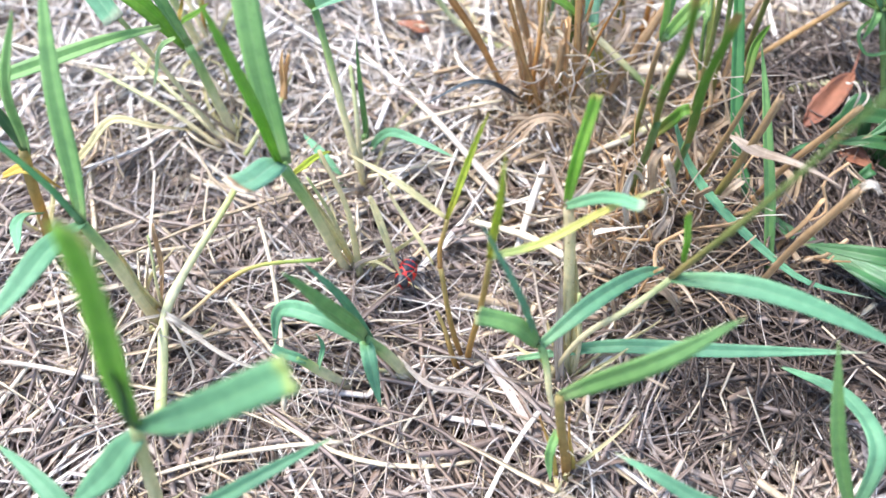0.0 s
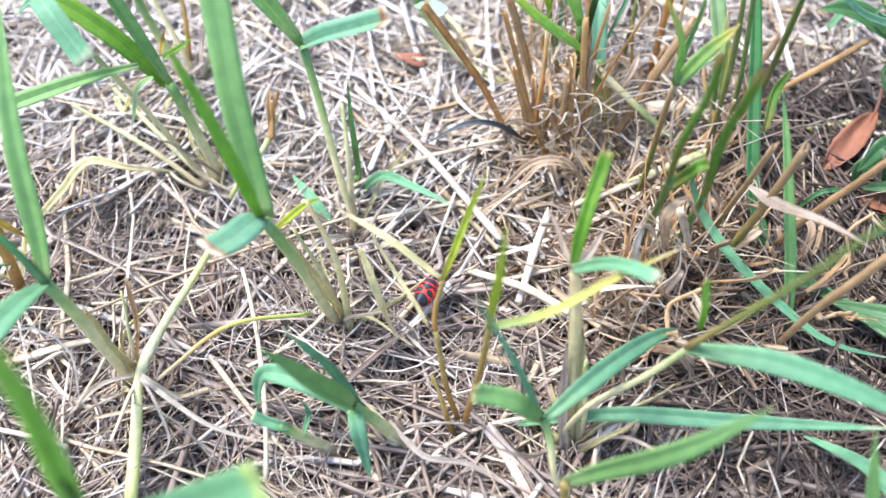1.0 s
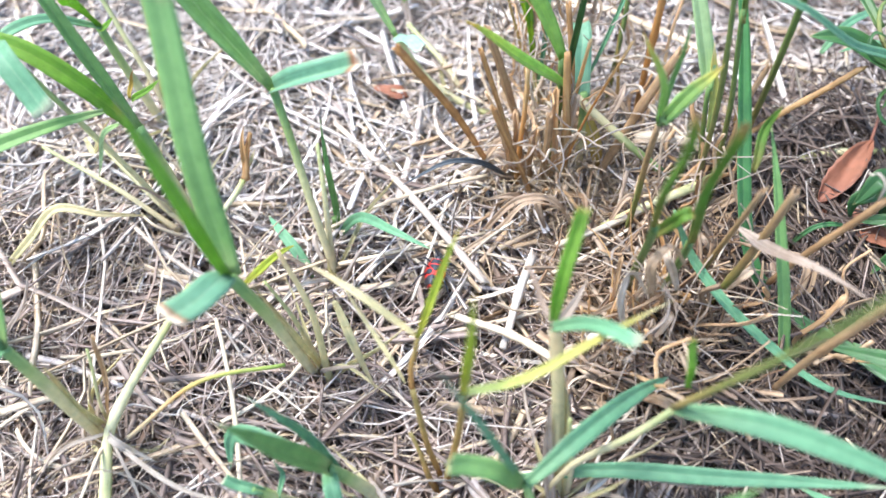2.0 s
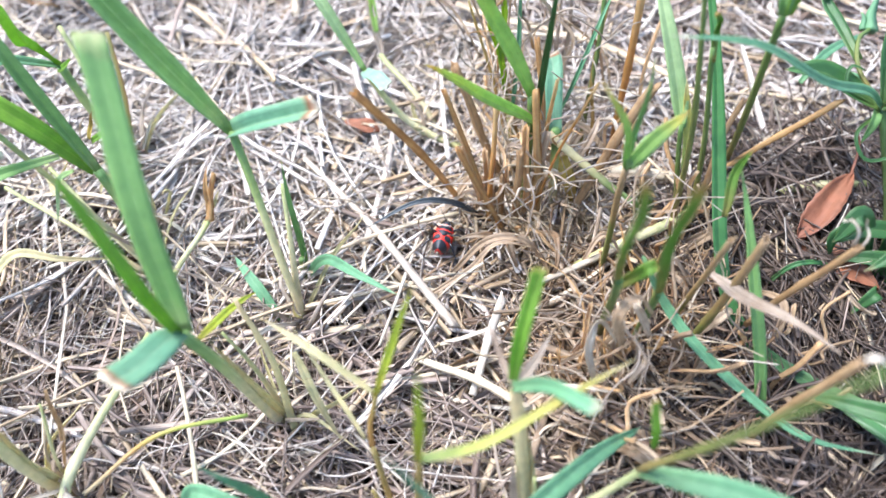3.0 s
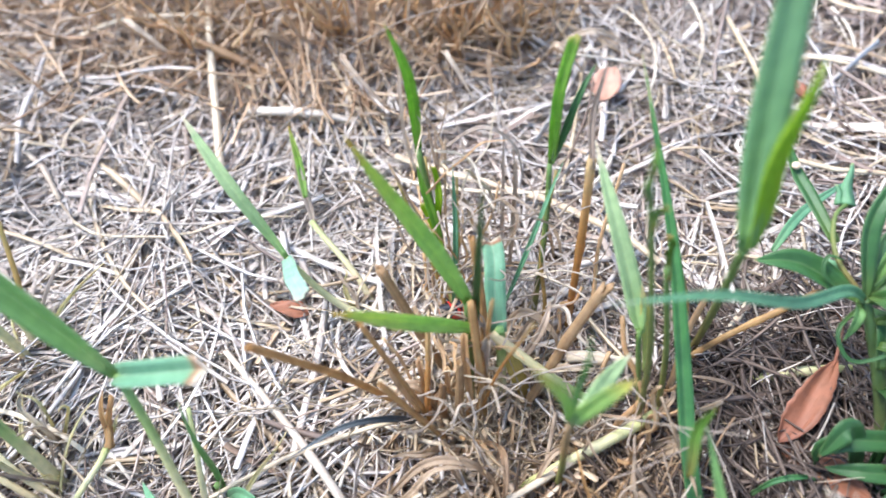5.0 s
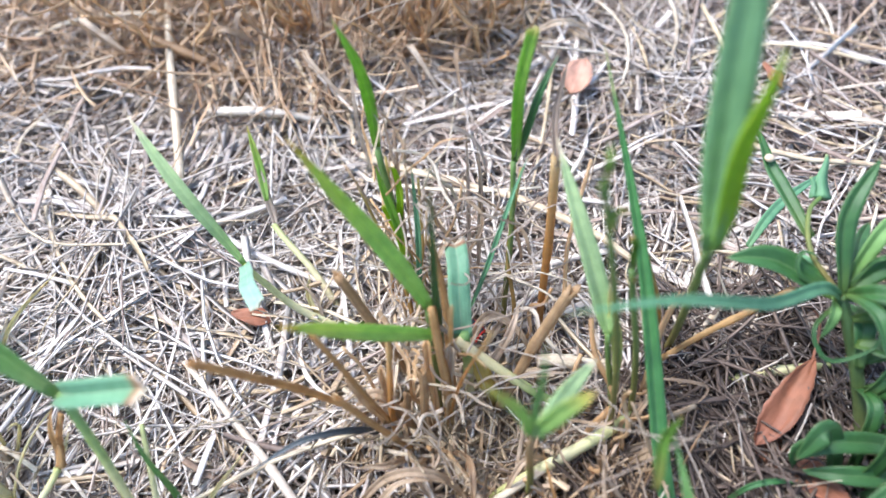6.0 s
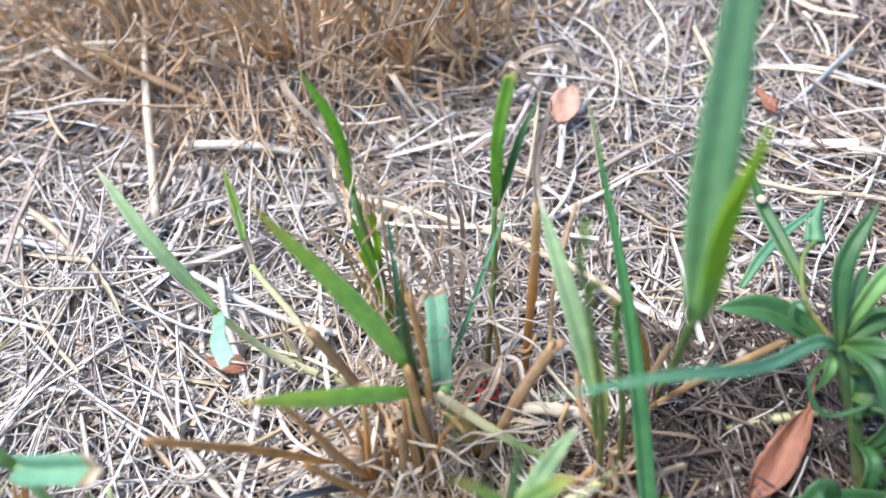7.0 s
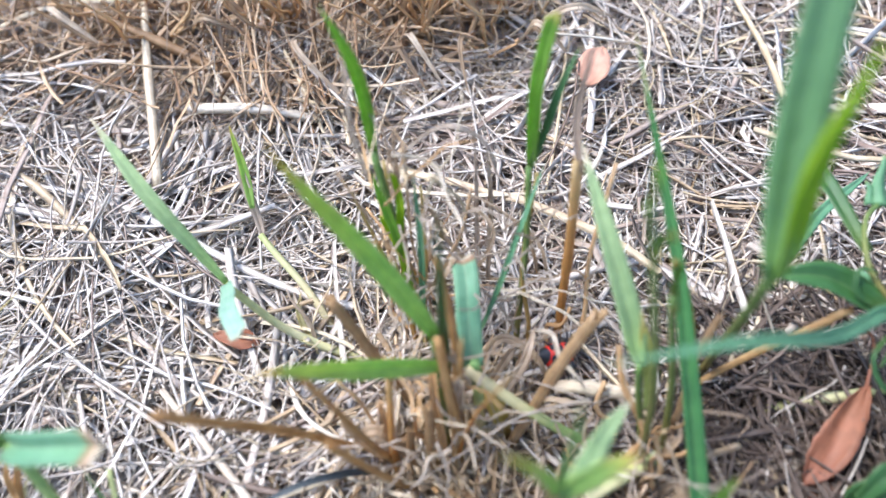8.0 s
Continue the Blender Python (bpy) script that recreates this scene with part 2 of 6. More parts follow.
WHITE_SHEATH = fibre("white_sheath", [(0.68, 0.62, 0.52), (0.62, 0.55, 0.44)], streak=0.6, see_through=0.45, whole=True)
ARCHED = leaf("green_stalk_turning_orange", [(0.0, (0.30, 0.44, 0.10)), (0.4, (0.50, 0.48, 0.12)), (0.6, (0.62, 0.36, 0.11)), (1.0, (0.72, 0.60, 0.40))], see_through=0.2)
STEM_BROWN = leaf("brown_grass_stem", [(0.0, (0.44, 0.24, 0.08)), (0.5, (0.50, 0.33, 0.11)), (1.0, (0.42, 0.34, 0.13))], see_through=0.5)
RUST = leaf("rusty_stalk", [(0.0, (0.48, 0.23, 0.07)), (0.6, (0.58, 0.31, 0.10)), (1.0, (0.62, 0.46, 0.24))], see_through=0.5)
STEM_OLIVE = leaf("olive_grass_stem", [(0.0, (0.30, 0.21, 0.07)), (0.35, (0.17, 0.18, 0.045)), (1.0, (0.10, 0.19, 0.045))], see_through=0.12)
WEED_STEM = leaf("weed_stem", [(0.0, (0.11, 0.10, 0.04)), (0.4, (0.08, 0.13, 0.035)), (1.0, (0.06, 0.14, 0.04))], see_through=0.08)
STUB_MIX = leaf("half_green_stub", [(0.0, (0.15, 0.17, 0.035)), (0.5, (0.18, 0.18, 0.04)), (0.66, (0.30, 0.18, 0.07)), (1.0, (0.34, 0.22, 0.12))], see_through=0.1)
RUSSET = leaf("russet_leaf", [(0.0, (0.30, 0.11, 0.06)), (0.5, (0.38, 0.155, 0.085)), (1.0, (0.32, 0.125, 0.065))], 0.55, 0.25, 0.2, 0.5)
PINKISH = leaf("faded_pink_leaf", [(0.0, (0.52, 0.26, 0.17)), (1.0, (0.60, 0.35, 0.26))], 0.6, 0.2, 0.2, 0.2)
RED = plain("red_shell", (0.62, 0.028, 0.014), 0.38, 2500, 0.2, 0.2)
BLACK = plain("black_shell", (0.012, 0.013, 0.017), 0.4, 2500, 0.2, 0.3)
SNAIL = plain("snail_shell", (0.55, 0.42, 0.27), 0.4, 1500, 0.4, 0.2)


# ---- shapes ----
def curve_through(pts, n):
    """n points on a smooth curve through pts."""
    p = [np.array(q, float) for q in pts]
    if len(p) == 2:
        return np.linspace(p[0], p[1], n)
    p = [2 * p[0] - p[1]] + p + [2 * p[-1] - p[-2]]
    out = []
    for s in np.linspace(0, len(pts) - 1, n):
        k = min(int(s), len(pts) - 2)
        u = s - k
        a, b, c, d = p[k:k + 4]
        out.append(0.5 * (2 * b + (c - a) * u + (2 * a - 5 * b + 4 * c - d) * u * u + (3 * b - a - 3 * c + d) * u ** 3))
    return np.array(out)


def frames(C, face):
    T = np.gradient(C, axis=0)
    T /= np.linalg.norm(T, axis=1, keepdims=True)
    side = np.cross(T, np.array(face, float))
    side /= np.maximum(np.linalg.norm(side, axis=1, keepdims=True), 1e-6)
    up = np.cross(side, T)
    return T, side, up


def lofted(name, rings, uvs, mat, closed_ends=True):
    """A mesh lofted over rings of equal length, with a UV of (across, along)."""
    n, k = len(rings), len(rings[0])
    verts = [tuple(v) for r in rings for v in r]
    faces, fuv = [], []
    for i in range(n - 1):
        for j in range(k):
            j2 = (j + 1) % k
            faces.append((i * k + j, i * k + j2, (i + 1) * k + j2, (i + 1) * k + j))
            fuv += [uvs[i][j], uvs[i][j2], uvs[i + 1][j2], uvs[i + 1][j]]
    if closed_ends:
        faces.append(tuple(range(k))[::-1])
        fuv += [uvs[0][j] for j in range(k)][::-1]
        faces.append(tuple((n - 1) * k + j for j in range(k)))
        fuv += [uvs[-1][j] for j in range(k)]
    me = bpy.data.meshes.new(name)
    me.from_pydata(verts, [], faces)
    layer = me.uv_layers.new(name="UVMap")
    layer.data.foreach_set("uv", np.array(fuv, np.float32).ravel())
    me.shade_smooth()
    me.materials.append(mat)
    return me


def put(name, me, parent, label=""):
    ob = new(name, me)
    ob.parent = parent
    return tagged(ob, label)


UP = (0.0, -0.35, 0.94)


def blade(parent, name, pts, width, mat, cut=False, face=UP, fold=0.25, twist=(0, 0), thick=0.00022, base=0.55, label="", wave=0.0006, widest=0.35):
    """A grass blade along pts (world), gutter-shaped in section, tapering to a point or cut off raggedly."""
    n = 22
    C = curve_through(pts, n) - np.array(parent.location)
    rng = random.Random(repr(pts))
    length = np.linalg.norm(np.diff(C, axis=0), axis=1).sum()
    T, side, up = frames(C, face)
    rings, uvs = [], []
    ph = rng.uniform(0, 6)
    cols = [-1, -0.55, -0.12, 0, 0.12, 0.55, 1]
    jag = [rng.uniform(-0.03, 0.03) for _ in cols]
    for i in range(n):
        u = i / (n - 1)
        w = base + (1 - base) * math.sin(min(1, u / widest) * math.pi / 2)
        if not cut:
            w *= max(0.03, 1 - max(0.0, (u - widest) / (1 - widest)) ** 2.2)
        w *= width / 2
        a = math.radians(twist[0] + (twist[1] - twist[0]) * u)
        s, q = side[i] * math.cos(a) + up[i] * math.sin(a), up[i] * math.cos(a) - side[i] * math.sin(a)
        c = C[i] + q * wave * math.sin(ph + u * 7) + s * wave * 0.5 * math.sin(ph * 2 + u * 5)
        top, low = [], []
        for j, x in enumerate(cols):
            end = T[i] * jag[j] * length * (1 if cut and i == n - 1 else 0)
            edge = 1 + 0.012 * math.sin(11 * u + ph + 3 * x)
            p = c + s * x * w * edge + q * (fold * w * (abs(x) - 0.4) - (0.035 * w if abs(x) < 0.2 else 0)) + end
            h = thick * (1.6 if abs(x) < 0.2 else 0.6 if abs(x) == 1 else 1)
            top.append(p)
            low.append(p - q * h)
        rings.append(top + low[::-1])
        uvx = [(x + 1) / 2 for x in cols]
        uvs.append([(x, u) for x in uvx] + [(x, u) for x in uvx[::-1]])
    return put(name, lofted(name, rings, uvs, mat), parent, label)


def stem(parent, name, pts, r0, r1, mat, label="", flat=0.85, ridge=0.12, knots=(), hollow=False):
    """A round, slightly flattened and ridged stalk along pts (world), with thickened knots."""
    n, k = 18, 10
    C = curve_through(pts, n) - np.array(parent.location)
    T, side, up = frames(C, (0.13, -0.5, 0.85) if abs(C[-1][2] - C[0][2]) < 0.9 * np.linalg.norm(C[-1] - C[0]) else (0.2, -1, 0.1))
    ph = random.Random(repr(pts)).uniform(0, 6)
    rings, uvs = [], []
    for i in range(n):
        u = i / (n - 1)
        r = r0 + (r1 - r0) * u
        for q in knots:
            r *= 1 + 0.35 * math.exp(-((u - q) / 0.03) ** 2)
        c = C[i] + (side[i] * math.sin(ph + u * 6) + up[i] * math.cos(ph + u * 4)) * 0.0003
        ring = []
        for j in range(k):
            a = 2 * math.pi * j / k
            rr = r * (1 + ridge * math.cos(a * 5 + ph))
            ring.append(c + side[i] * rr * math.cos(a) + up[i] * rr * flat * math.sin(a))
        rings.append(ring)
        uvs.append([(j / k, u) for j in range(k)])
    if hollow:
        frayed = random.Random(ph)
        rings[-1] = [v + T[-1] * r1 * frayed.uniform(-1.6, 1.6) for v in rings[-1]]
        rings.append([C[-1] + (v - C[-1]) * 0.62 for v in rings[-1]])
        uvs.append(uvs[-1])
        rings.append([C[-1] + (v - C[-1]) * 0.98 - T[-1] * r1 * 2 for v in rings[-1]])
        uvs.append(uvs[-1])
    return put(name, lofted(name, rings, uvs, mat), parent, label)


def thing(name, at, label, category, group=""):
    ob = new(name)
    ob.location = at
    ob.empty_display_size = 0.005
    return tagged(ob, label, category, group)


# ---- ground ----
def build_ground():
    """One sheet to the horizon: fine and lumpy under the litter, flat far away."""
    steps = list(np.linspace(0, 0.36, 37)) + [0.45, 0.6, 0.9, 1.5, 3, 8, 30, 120, 600, 2000]
    seg = 96
    verts, faces = [(0.03, 0.16, -0.013)], []
    for r in steps[1:]:
        for k in range(seg):
            x, y = 0.03 + r * math.cos(2 * math.pi * k / seg), 0.16 + r * math.sin(2 * math.pi * k / seg)
            verts.append((x, y, -0.013 + 0.003 * noise.noise(Vector((x * 40, y * 40, 0))) + 0.0015 * noise.noise(Vector((x * 160, y * 160, 3)))))
    for k in range(seg):
        k2 = (k + 1) % seg
        faces.append((0, 1 + k, 1 + k2))
        for i in range(len(steps) - 2):
            faces.append((1 + i * seg + k, 1 + (i + 1) * seg + k, 1 + (i + 1) * seg + k2, 1 + i * seg + k2))
    me = bpy.data.meshes.new("ground")
    me.from_pydata(verts, [], faces)
    me.shade_smooth()
    me.materials.append(SOIL)
    return tagged(new("ground", me), "dry brown soil under dead grass", "ground", kind="structure")


build_ground()


def strands(count, seed, lengths, widths, z0, z1, tilt, curl, flat, x0=-0.23, x1=0.29, y0=-0.05, y1=0.40, n=10, hole=0.0, aligned=0.45, kinked=0.25):
    """Dry strands lying in a mat: long bent ribbons and flattened tubes of four sides, all in one mesh, with UVs along them."""
    rng = np.random.default_rng(seed)
    L = lengths[0] + (lengths[1] - lengths[0]) * rng.random(count) ** 1.6
    W = widths[0] + (widths[1] - widths[0]) * rng.random(count) ** 2.4
    u = np.linspace(-0.5, 0.5, n)
    gx, gy = rng.uniform(x0, x1, count * 4), rng.uniform(y0, y1, count * 4)
    ex, ey = (2 * gx - x0 - x1) / (x1 - x0), (2 * gy - y0 - y1) / (y1 - y0)
    ang = np.arctan2(ey, ex)
    edge = 1.0 + 0.13 * np.sin(3 * ang + seed) + 0.08 * np.sin(7 * ang + 2 * seed) + rng.normal(0, 0.09, count * 4)
    keep = np.nonzero(((np.abs(ex) ** 2.2 + np.abs(ey) ** 2.2) ** (1 / 2.2) < 0.8 * edge) & (np.hypot(gx - 0.03, gy - 0.16) > hole))[0][:count]
    px, py, pz = gx[keep], gy[keep], rng.uniform(z0, z1, count)
    flow = 1.7 * np.sin(px * 31 + 0.6) + 1.5 * np.cos(py * 27 + px * 14) + 0.9 * np.sin(py * 70 - px * 45)
    a = np.where(rng.random(count) < aligned, flow + rng.normal(0, 0.3, count), rng.uniform(0, 2 * np.pi, count))
    pz += 0.0035 * np.sin(px * 61 + 1) * np.sin(py * 53)
    # heading along each strand: an even bend, a changing bend and now and then a kink
    stiff = np.clip(0.0007 / W, 0.3, 1.3) * np.clip(L / 0.05, 0.5, 1.8)
    c1, c2 = rng.normal(0, curl, count) * stiff, rng.normal(0, curl * 1.6, count) * stiff
    kink = np.where(rng.random(count) < kinked, rng.normal(0, 0.55, count), 0.0)
    kat = rng.uniform(-0.3, 0.3, count)
    head = a[:, None] + 2.0 * c1[:, None] * u[None] + 4.0 * c2[:, None] * (u[None] ** 2 - 0.08) + kink[:, None] * (u[None] > kat[:, None])
    step = L[:, None] / (n - 1)
    dx, dy = np.cos(head) * step, np.sin(head) * step
    X, Y = np.cumsum(dx, 1), np.cumsum(dy, 1)
    X, Y = px[:, None] + X - X.mean(1, keepdims=True), py[:, None] + Y - Y.mean(1, keepdims=True)
    sl = np.tan(np.radians(np.clip(rng.normal(0, tilt, count), -48, 48))) * np.clip(0.04 / L, 0.3, 1.2)
    arch = rng.normal(0, 0.07, count) * np.clip(0.04 / L, 0.3, 1.2)
    Z = pz[:, None] + u[None] * L[:, None] * sl[:, None] + arch[:, None] * (u[None] ** 2 - 0.08) * L[:, None]
    Z += 0.0011 * np.sin(X * 210 + 40 * pz[:, None]) * np.sin(Y * 190)
    C = np.stack([X, Y, np.maximum(Z, -0.0140)], 2)
    Tn = np.gradient(C, axis=1)
    Tn /= np.linalg.norm(Tn, axis=2, keepdims=True)
    side = np.stack([-Tn[..., 1], Tn[..., 0], 0 * X], 2)
    side /= np.linalg.norm(side, axis=2, keepdims=True)
    up = np.cross(Tn, side)
    tw = rng.normal(0, 0.5, count)[:, None] + rng.normal(0, 0.8, count)[:, None] * u[None] * 2
    ct, st = np.cos(tw)[..., None], np.sin(tw)[..., None]
    A, B = side * ct + up * st, up * ct - side * st
    isflat = (rng.random(count) < flat) | (W > 0.0013)
    thick = np.where(isflat, 0.10, rng.uniform(0.35, 0.7, count))
    end = rng.uniform(0.15, 0.95, count)
    taper = 1 - (1 - end[:, None]) * np.clip((u[None] + 0.5), 0, 1) ** 2.5
    taper = taper * (1 + 0.10 * np.sin(9 * u[None] + rng.uniform(0, 6, count)[:, None]))
    hw = (W[:, None] * taper / 2)[..., None]
    th = hw * thick[:, None, None]
    gut = np.where(isflat, rng.choice((-0.5, 0.3, 0.6), count), 0.0)[:, None, None]
    V = np.stack([C + A * hw + B * hw * gut, C + B * th, C - A * hw + B * hw * gut, C - B * th], 2).reshape(-1, 3)
    ks = 4
    base = (np.arange(count) * n * ks)[:, None, None]
    i = np.arange(n - 1)[None, :, None] * ks
    k = np.arange(ks)[None, None, :]
    F = np.stack([base + i + k, base + i + (k + 1) % ks, base + i + ks + (k + 1) % ks, base + i + ks + k], 3).reshape(-1, 4)
    off = rng.uniform(0, 50, count)[:, None, None]
    vx = np.broadcast_to(off + (np.abs(k - 2) / 2.0), (count, n, ks))
    vy = np.broadcast_to(off + (u[None, :, None] * L[:, None, None]) * 300, (count, n, ks))
    UV = np.stack([vx, vy], 3).reshape(-1, 2)
    return V, F, UV


def stuff(name, parts, mat, label, category):
    V, F, UV = parts
    me = bpy.data.meshes.new(name)
    me.from_pydata(V.tolist(), [], F.tolist())
    me.uv_layers.new(name="UVMap").data.foreach_set("uv", UV[F.ravel()].astype(np.float32).ravel())
    me.shade_smooth()
    me.materials.append(mat)
    return tagged(new(name, me), label, category, kind="stuff")


# bottom layer, coloured dark so that the gaps above it look shaded
stuff("weathered_litter", strands(4600, 1, (0.020, 0.080), (0.0007, 0.0028), -0.0140, -0.009, 4, 0.25, 0.7, -0.27, 0.33, -0.10, 0.46), SHADED_STRAW, "brown dry grass packed at the bottom of the mat, darkened for shaded gaps", "dry grass")
stuff("grey_litter", strands(5200, 15, (0.025, 0.10), (0.0005, 0.0022), -0.010, 0.0005, 6, 0.30, 0.6, -0.27, 0.33, -0.10, 0.46), DARK_STRAW, "grey-brown weathered dry grass in the mat, darkened for shaded gaps", "dry grass")
stuff("bleached_litter", strands(6200, 2, (0.030, 0.130), (0.0004, 0.0019), -0.009, 0.0015, 7, 0.32, 0.6, -0.27, 0.33, -0.10, 0.46), BLEACHED, "bleached cream dry grass strands lying in a tangled mat", "dry grass")
stuff("broad_litter", strands(700, 5, (0.014, 0.05), (0.0014, 0.0032), -0.006, 0.0015, 9, 0.35, 1.0, -0.27, 0.33, -0.10, 0.46), BLEACHED, "flat bleached dead grass leaves lying in the mat", "dry grass")
stuff("tan_litter", strands(1700, 3, (0.03, 0.12), (0.0004, 0.0022), -0.006, 0.003, 8, 0.30, 0.5, -0.27, 0.33, -0.10, 0.46), TAN, "tan dry grass strands lying in a tangled mat", "dry grass")
stuff("fine_litter", strands(5200, 4, (0.018, 0.085), (0.0002, 0.00055), -0.006, 0.0035, 10, 0.55, 0.3, -0.20, 0.25, -0.06, 0.40, n=11), BLEACHED, "hair-thin bleached dry grass fibres lying on the mat", "dry grass")
stuff("standing_litter", strands(420, 12, (0.012, 0.040), (0.0003, 0.0008), 0.001, 0.007, 34, 0.6, 0.6, -0.19, 0.20, -0.03, 0.36), STANDING, "thin pale straws sticking up out of the mat", "dry grass")
stuff("outer_litter", strands(6500, 13, (0.04, 0.14), (0.0014, 0.0050), -0.010, 0.000, 5, 0.3, 0.6, -1.1, 1.2, -0.9, 1.3, n=7, hole=0.25), BLEACHED, "coarse bleached dry grass thinning out around the mat", "dry grass")
stuff("brown_litter", strands(1150, 6, (0.02, 0.08), (0.0004, 0.0016), -0.004, 0.010, 16, 0.22, 0.6, -0.15, 0.12, 0.245, 0.36), BROWN_THATCH, "brown dead grass strands piled round the far tussocks", "dry grass")
stuff("tussock_litter", strands(320, 7, (0.012, 0.045), (0.0005, 0.0022), -0.007, 0.003, 12, 0.6, 0.9, 0.002, 0.088, 0.112, 0.178), TUFT_LITTER, "brown curled dead leaves round the tussock foot", "dry grass")
stuff("tussock_thatch", strands(420, 17, (0.012, 0.034), (0.0003, 0.0014), -0.004, 0.004, 30, 0.7, 0.8, 0.020, 0.066, 0.130, 0.172, aligned=0.1, kinked=0.6), TAN, "crumpled tan sheaths and fibres packed in the tussock foot", "dry grass")
stuff("stubble_thatch", strands(640, 18, (0.010, 0.032), (0.0003, 0.0012), -0.004, 0.005, 32, 0.9, 0.8, 0.030, 0.094, 0.074, 0.150, aligned=0.1, kinked=0.6), BROWN_THATCH, "crumpled brown sheaths between the stubble", "dry grass")
stuff("stubble_litter", strands(330, 8, (0.012, 0.045), (0.0005, 0.0020), -0.004, 0.007, 16, 0.6, 0.9, 0.020, 0.100, 0.062, 0.143), DEAD_LEAF, "tan curled dead leaves between the stubble, darkened for the shade there", "dry grass")
# brown litter laid on top, its dark colour standing in for the weeds' shade
stuff("dark_litter", strands(4600, 9, (0.015, 0.06), (0.0004, 0.0013), -0.003, 0.0062, 8, 0.4, 0.7, 0.040, 0.245, 0.030, 0.182), SHADED_STRAW, "brown dead grass under the weeds, coloured dark for the shade there", "dry grass")
stuff("near_litter", strands(1500, 14, (0.02, 0.08), (0.0005, 0.0020), -0.005, 0.0025, 8, 0.35, 0.6, -0.16, 0.20, -0.08, 0.125), DARK_STRAW, "greyish brown dry grass strands on the mat", "dry grass")
stuff("pale_litter", strands(750, 19, (0.025, 0.10), (0.0005, 0.0020), -0.002, 0.0030, 6, 0.25, 0.6, -0.16, 0.05, 0.13, 0.26), WHITE_STRAW, "pale straw scattered between the green shoots", "dry grass")
stuff("white_litter", strands(2500, 10, (0.025, 0.11), (0.0005, 0.0020), -0.0035, 0.0025, 6, 0.25, 0.6, -0.20, 0.20, 0.10, 0.38), WHITE_STRAW, "sun-bleached whitish straw lying on top of the mat", "dry grass")


def loose_straws():
    """Single straws on top of the mat: hollow stalks with a knot, and flat split ones."""
    rng = random.Random(77)
    protos = []
    for k in range(14):
        L, R = rng.uniform(0.018, 0.06), rng.uniform(0.0003, 0.0007)
        bend, flat = rng.gauss(0, 0.07), rng.choice((0.35, 0.8, 0.8))
        knot, n, m = rng.uniform(0.2, 0.8), 9, 8
        rings, uvs = [], []
        for i in range(n):
            u = i / (n - 1)
            rr = R * (1 - 0.25 * u) * (1 + (0.3 * math.exp(-((u - knot) / 0.05) ** 2)))
            c = np.array(((u - 0.5) * L, bend * L * (u - 0.5) ** 2 * 4, 0.02 * L * math.sin(3 * u)))
            rings.append([c + np.array((0, rr * math.cos(a), rr * flat * math.sin(a))) for a in np.linspace(0, 2 * math.pi, m + 1)[:-1]])
            uvs.append([(j / m + 3 * k, u * L * 300) for j in range(m)])
        for rr, dx in ((0.6, 0.0), (0.55, -2.0)):
            e = rings[n - 1]
            c = sum(e) / m
            rings.append([c + (v - c) * rr + np.array((dx * R, 0, 0)) for v in e])
            uvs.append(uvs[-1])
        protos.append(lofted("straw_stalk", rings, uvs, STALK))
    for k in range(130):
        x, y = rng.uniform(-0.14, 0.18), rng.uniform(0.0, 0.33)
        if x > 0.075 and 0.08 < y < 0.17:
            continue
        ob = new("straw_stalk", protos[k % len(protos)])
        ob.matrix_basis = pose(x, y, rng.uniform(0.0005, 0.0045) + 0.003 * math.sin(x * 61 + 1) * math.sin(y * 53), 0, rng.gauss(0, 5), rng.uniform(0, 360))
        tagged(ob, "single pale dry straw stalk lying on the litter", "straw", "loose straws")


loose_straws()


# ---- green grass plants ----
GREENS = "green grass plants"


def sheath_fan(p, foot, way, count, seed, reach=0.030):
    """Split pale sheaths and dead leaves standing and falling round a shoot's foot."""
    rng = random.Random(seed)
    foot, way = np.array(foot), np.array(way)
    for k in range(count):
        d = way * rng.uniform(0.3, 1.0) + np.array((rng.gauss(0, 0.42), rng.gauss(0, 0.42), rng.gauss(0, 0.2)))
        d /= np.linalg.norm(d)
        L = reach * rng.uniform(0.45, 1.0)
        f = foot + np.array((rng.gauss(0, 0.0016), rng.gauss(0, 0.0016), 0.001))
        mid = f + d * L * 0.5 + np.array((rng.gauss(0, 0.001), rng.gauss(0, 0.001), 0.001))
        end = f + d * L + np.array((rng.gauss(0, 0.003), rng.gauss(0, 0.003), -L * rng.uniform(0.0, 0.35)))
        end[2] = max(end[2], 0.002)
        mat = (PAPER, STRAWY, PAPER, STALK, STRAWY)[k % 5]
        if k % 3 == 2:
            stem(p, "dry_sheath", [tuple(f), tuple(mid), tuple(end)], rng.uniform(0.0005, 0.0009), 0.0003, mat, flat=0.6)
        else:
            blade(p, "dry_sheath", [tuple(f), tuple(mid), tuple(end)], rng.uniform(0.0006, 0.0017), mat, fold=rng.uniform(0.4, 1.0), base=0.9, twist=(rng.uniform(-40, 40), rng.uniform(-90, 90)), face=(rng.gauss(0, 0.5), -0.6, 0.7))


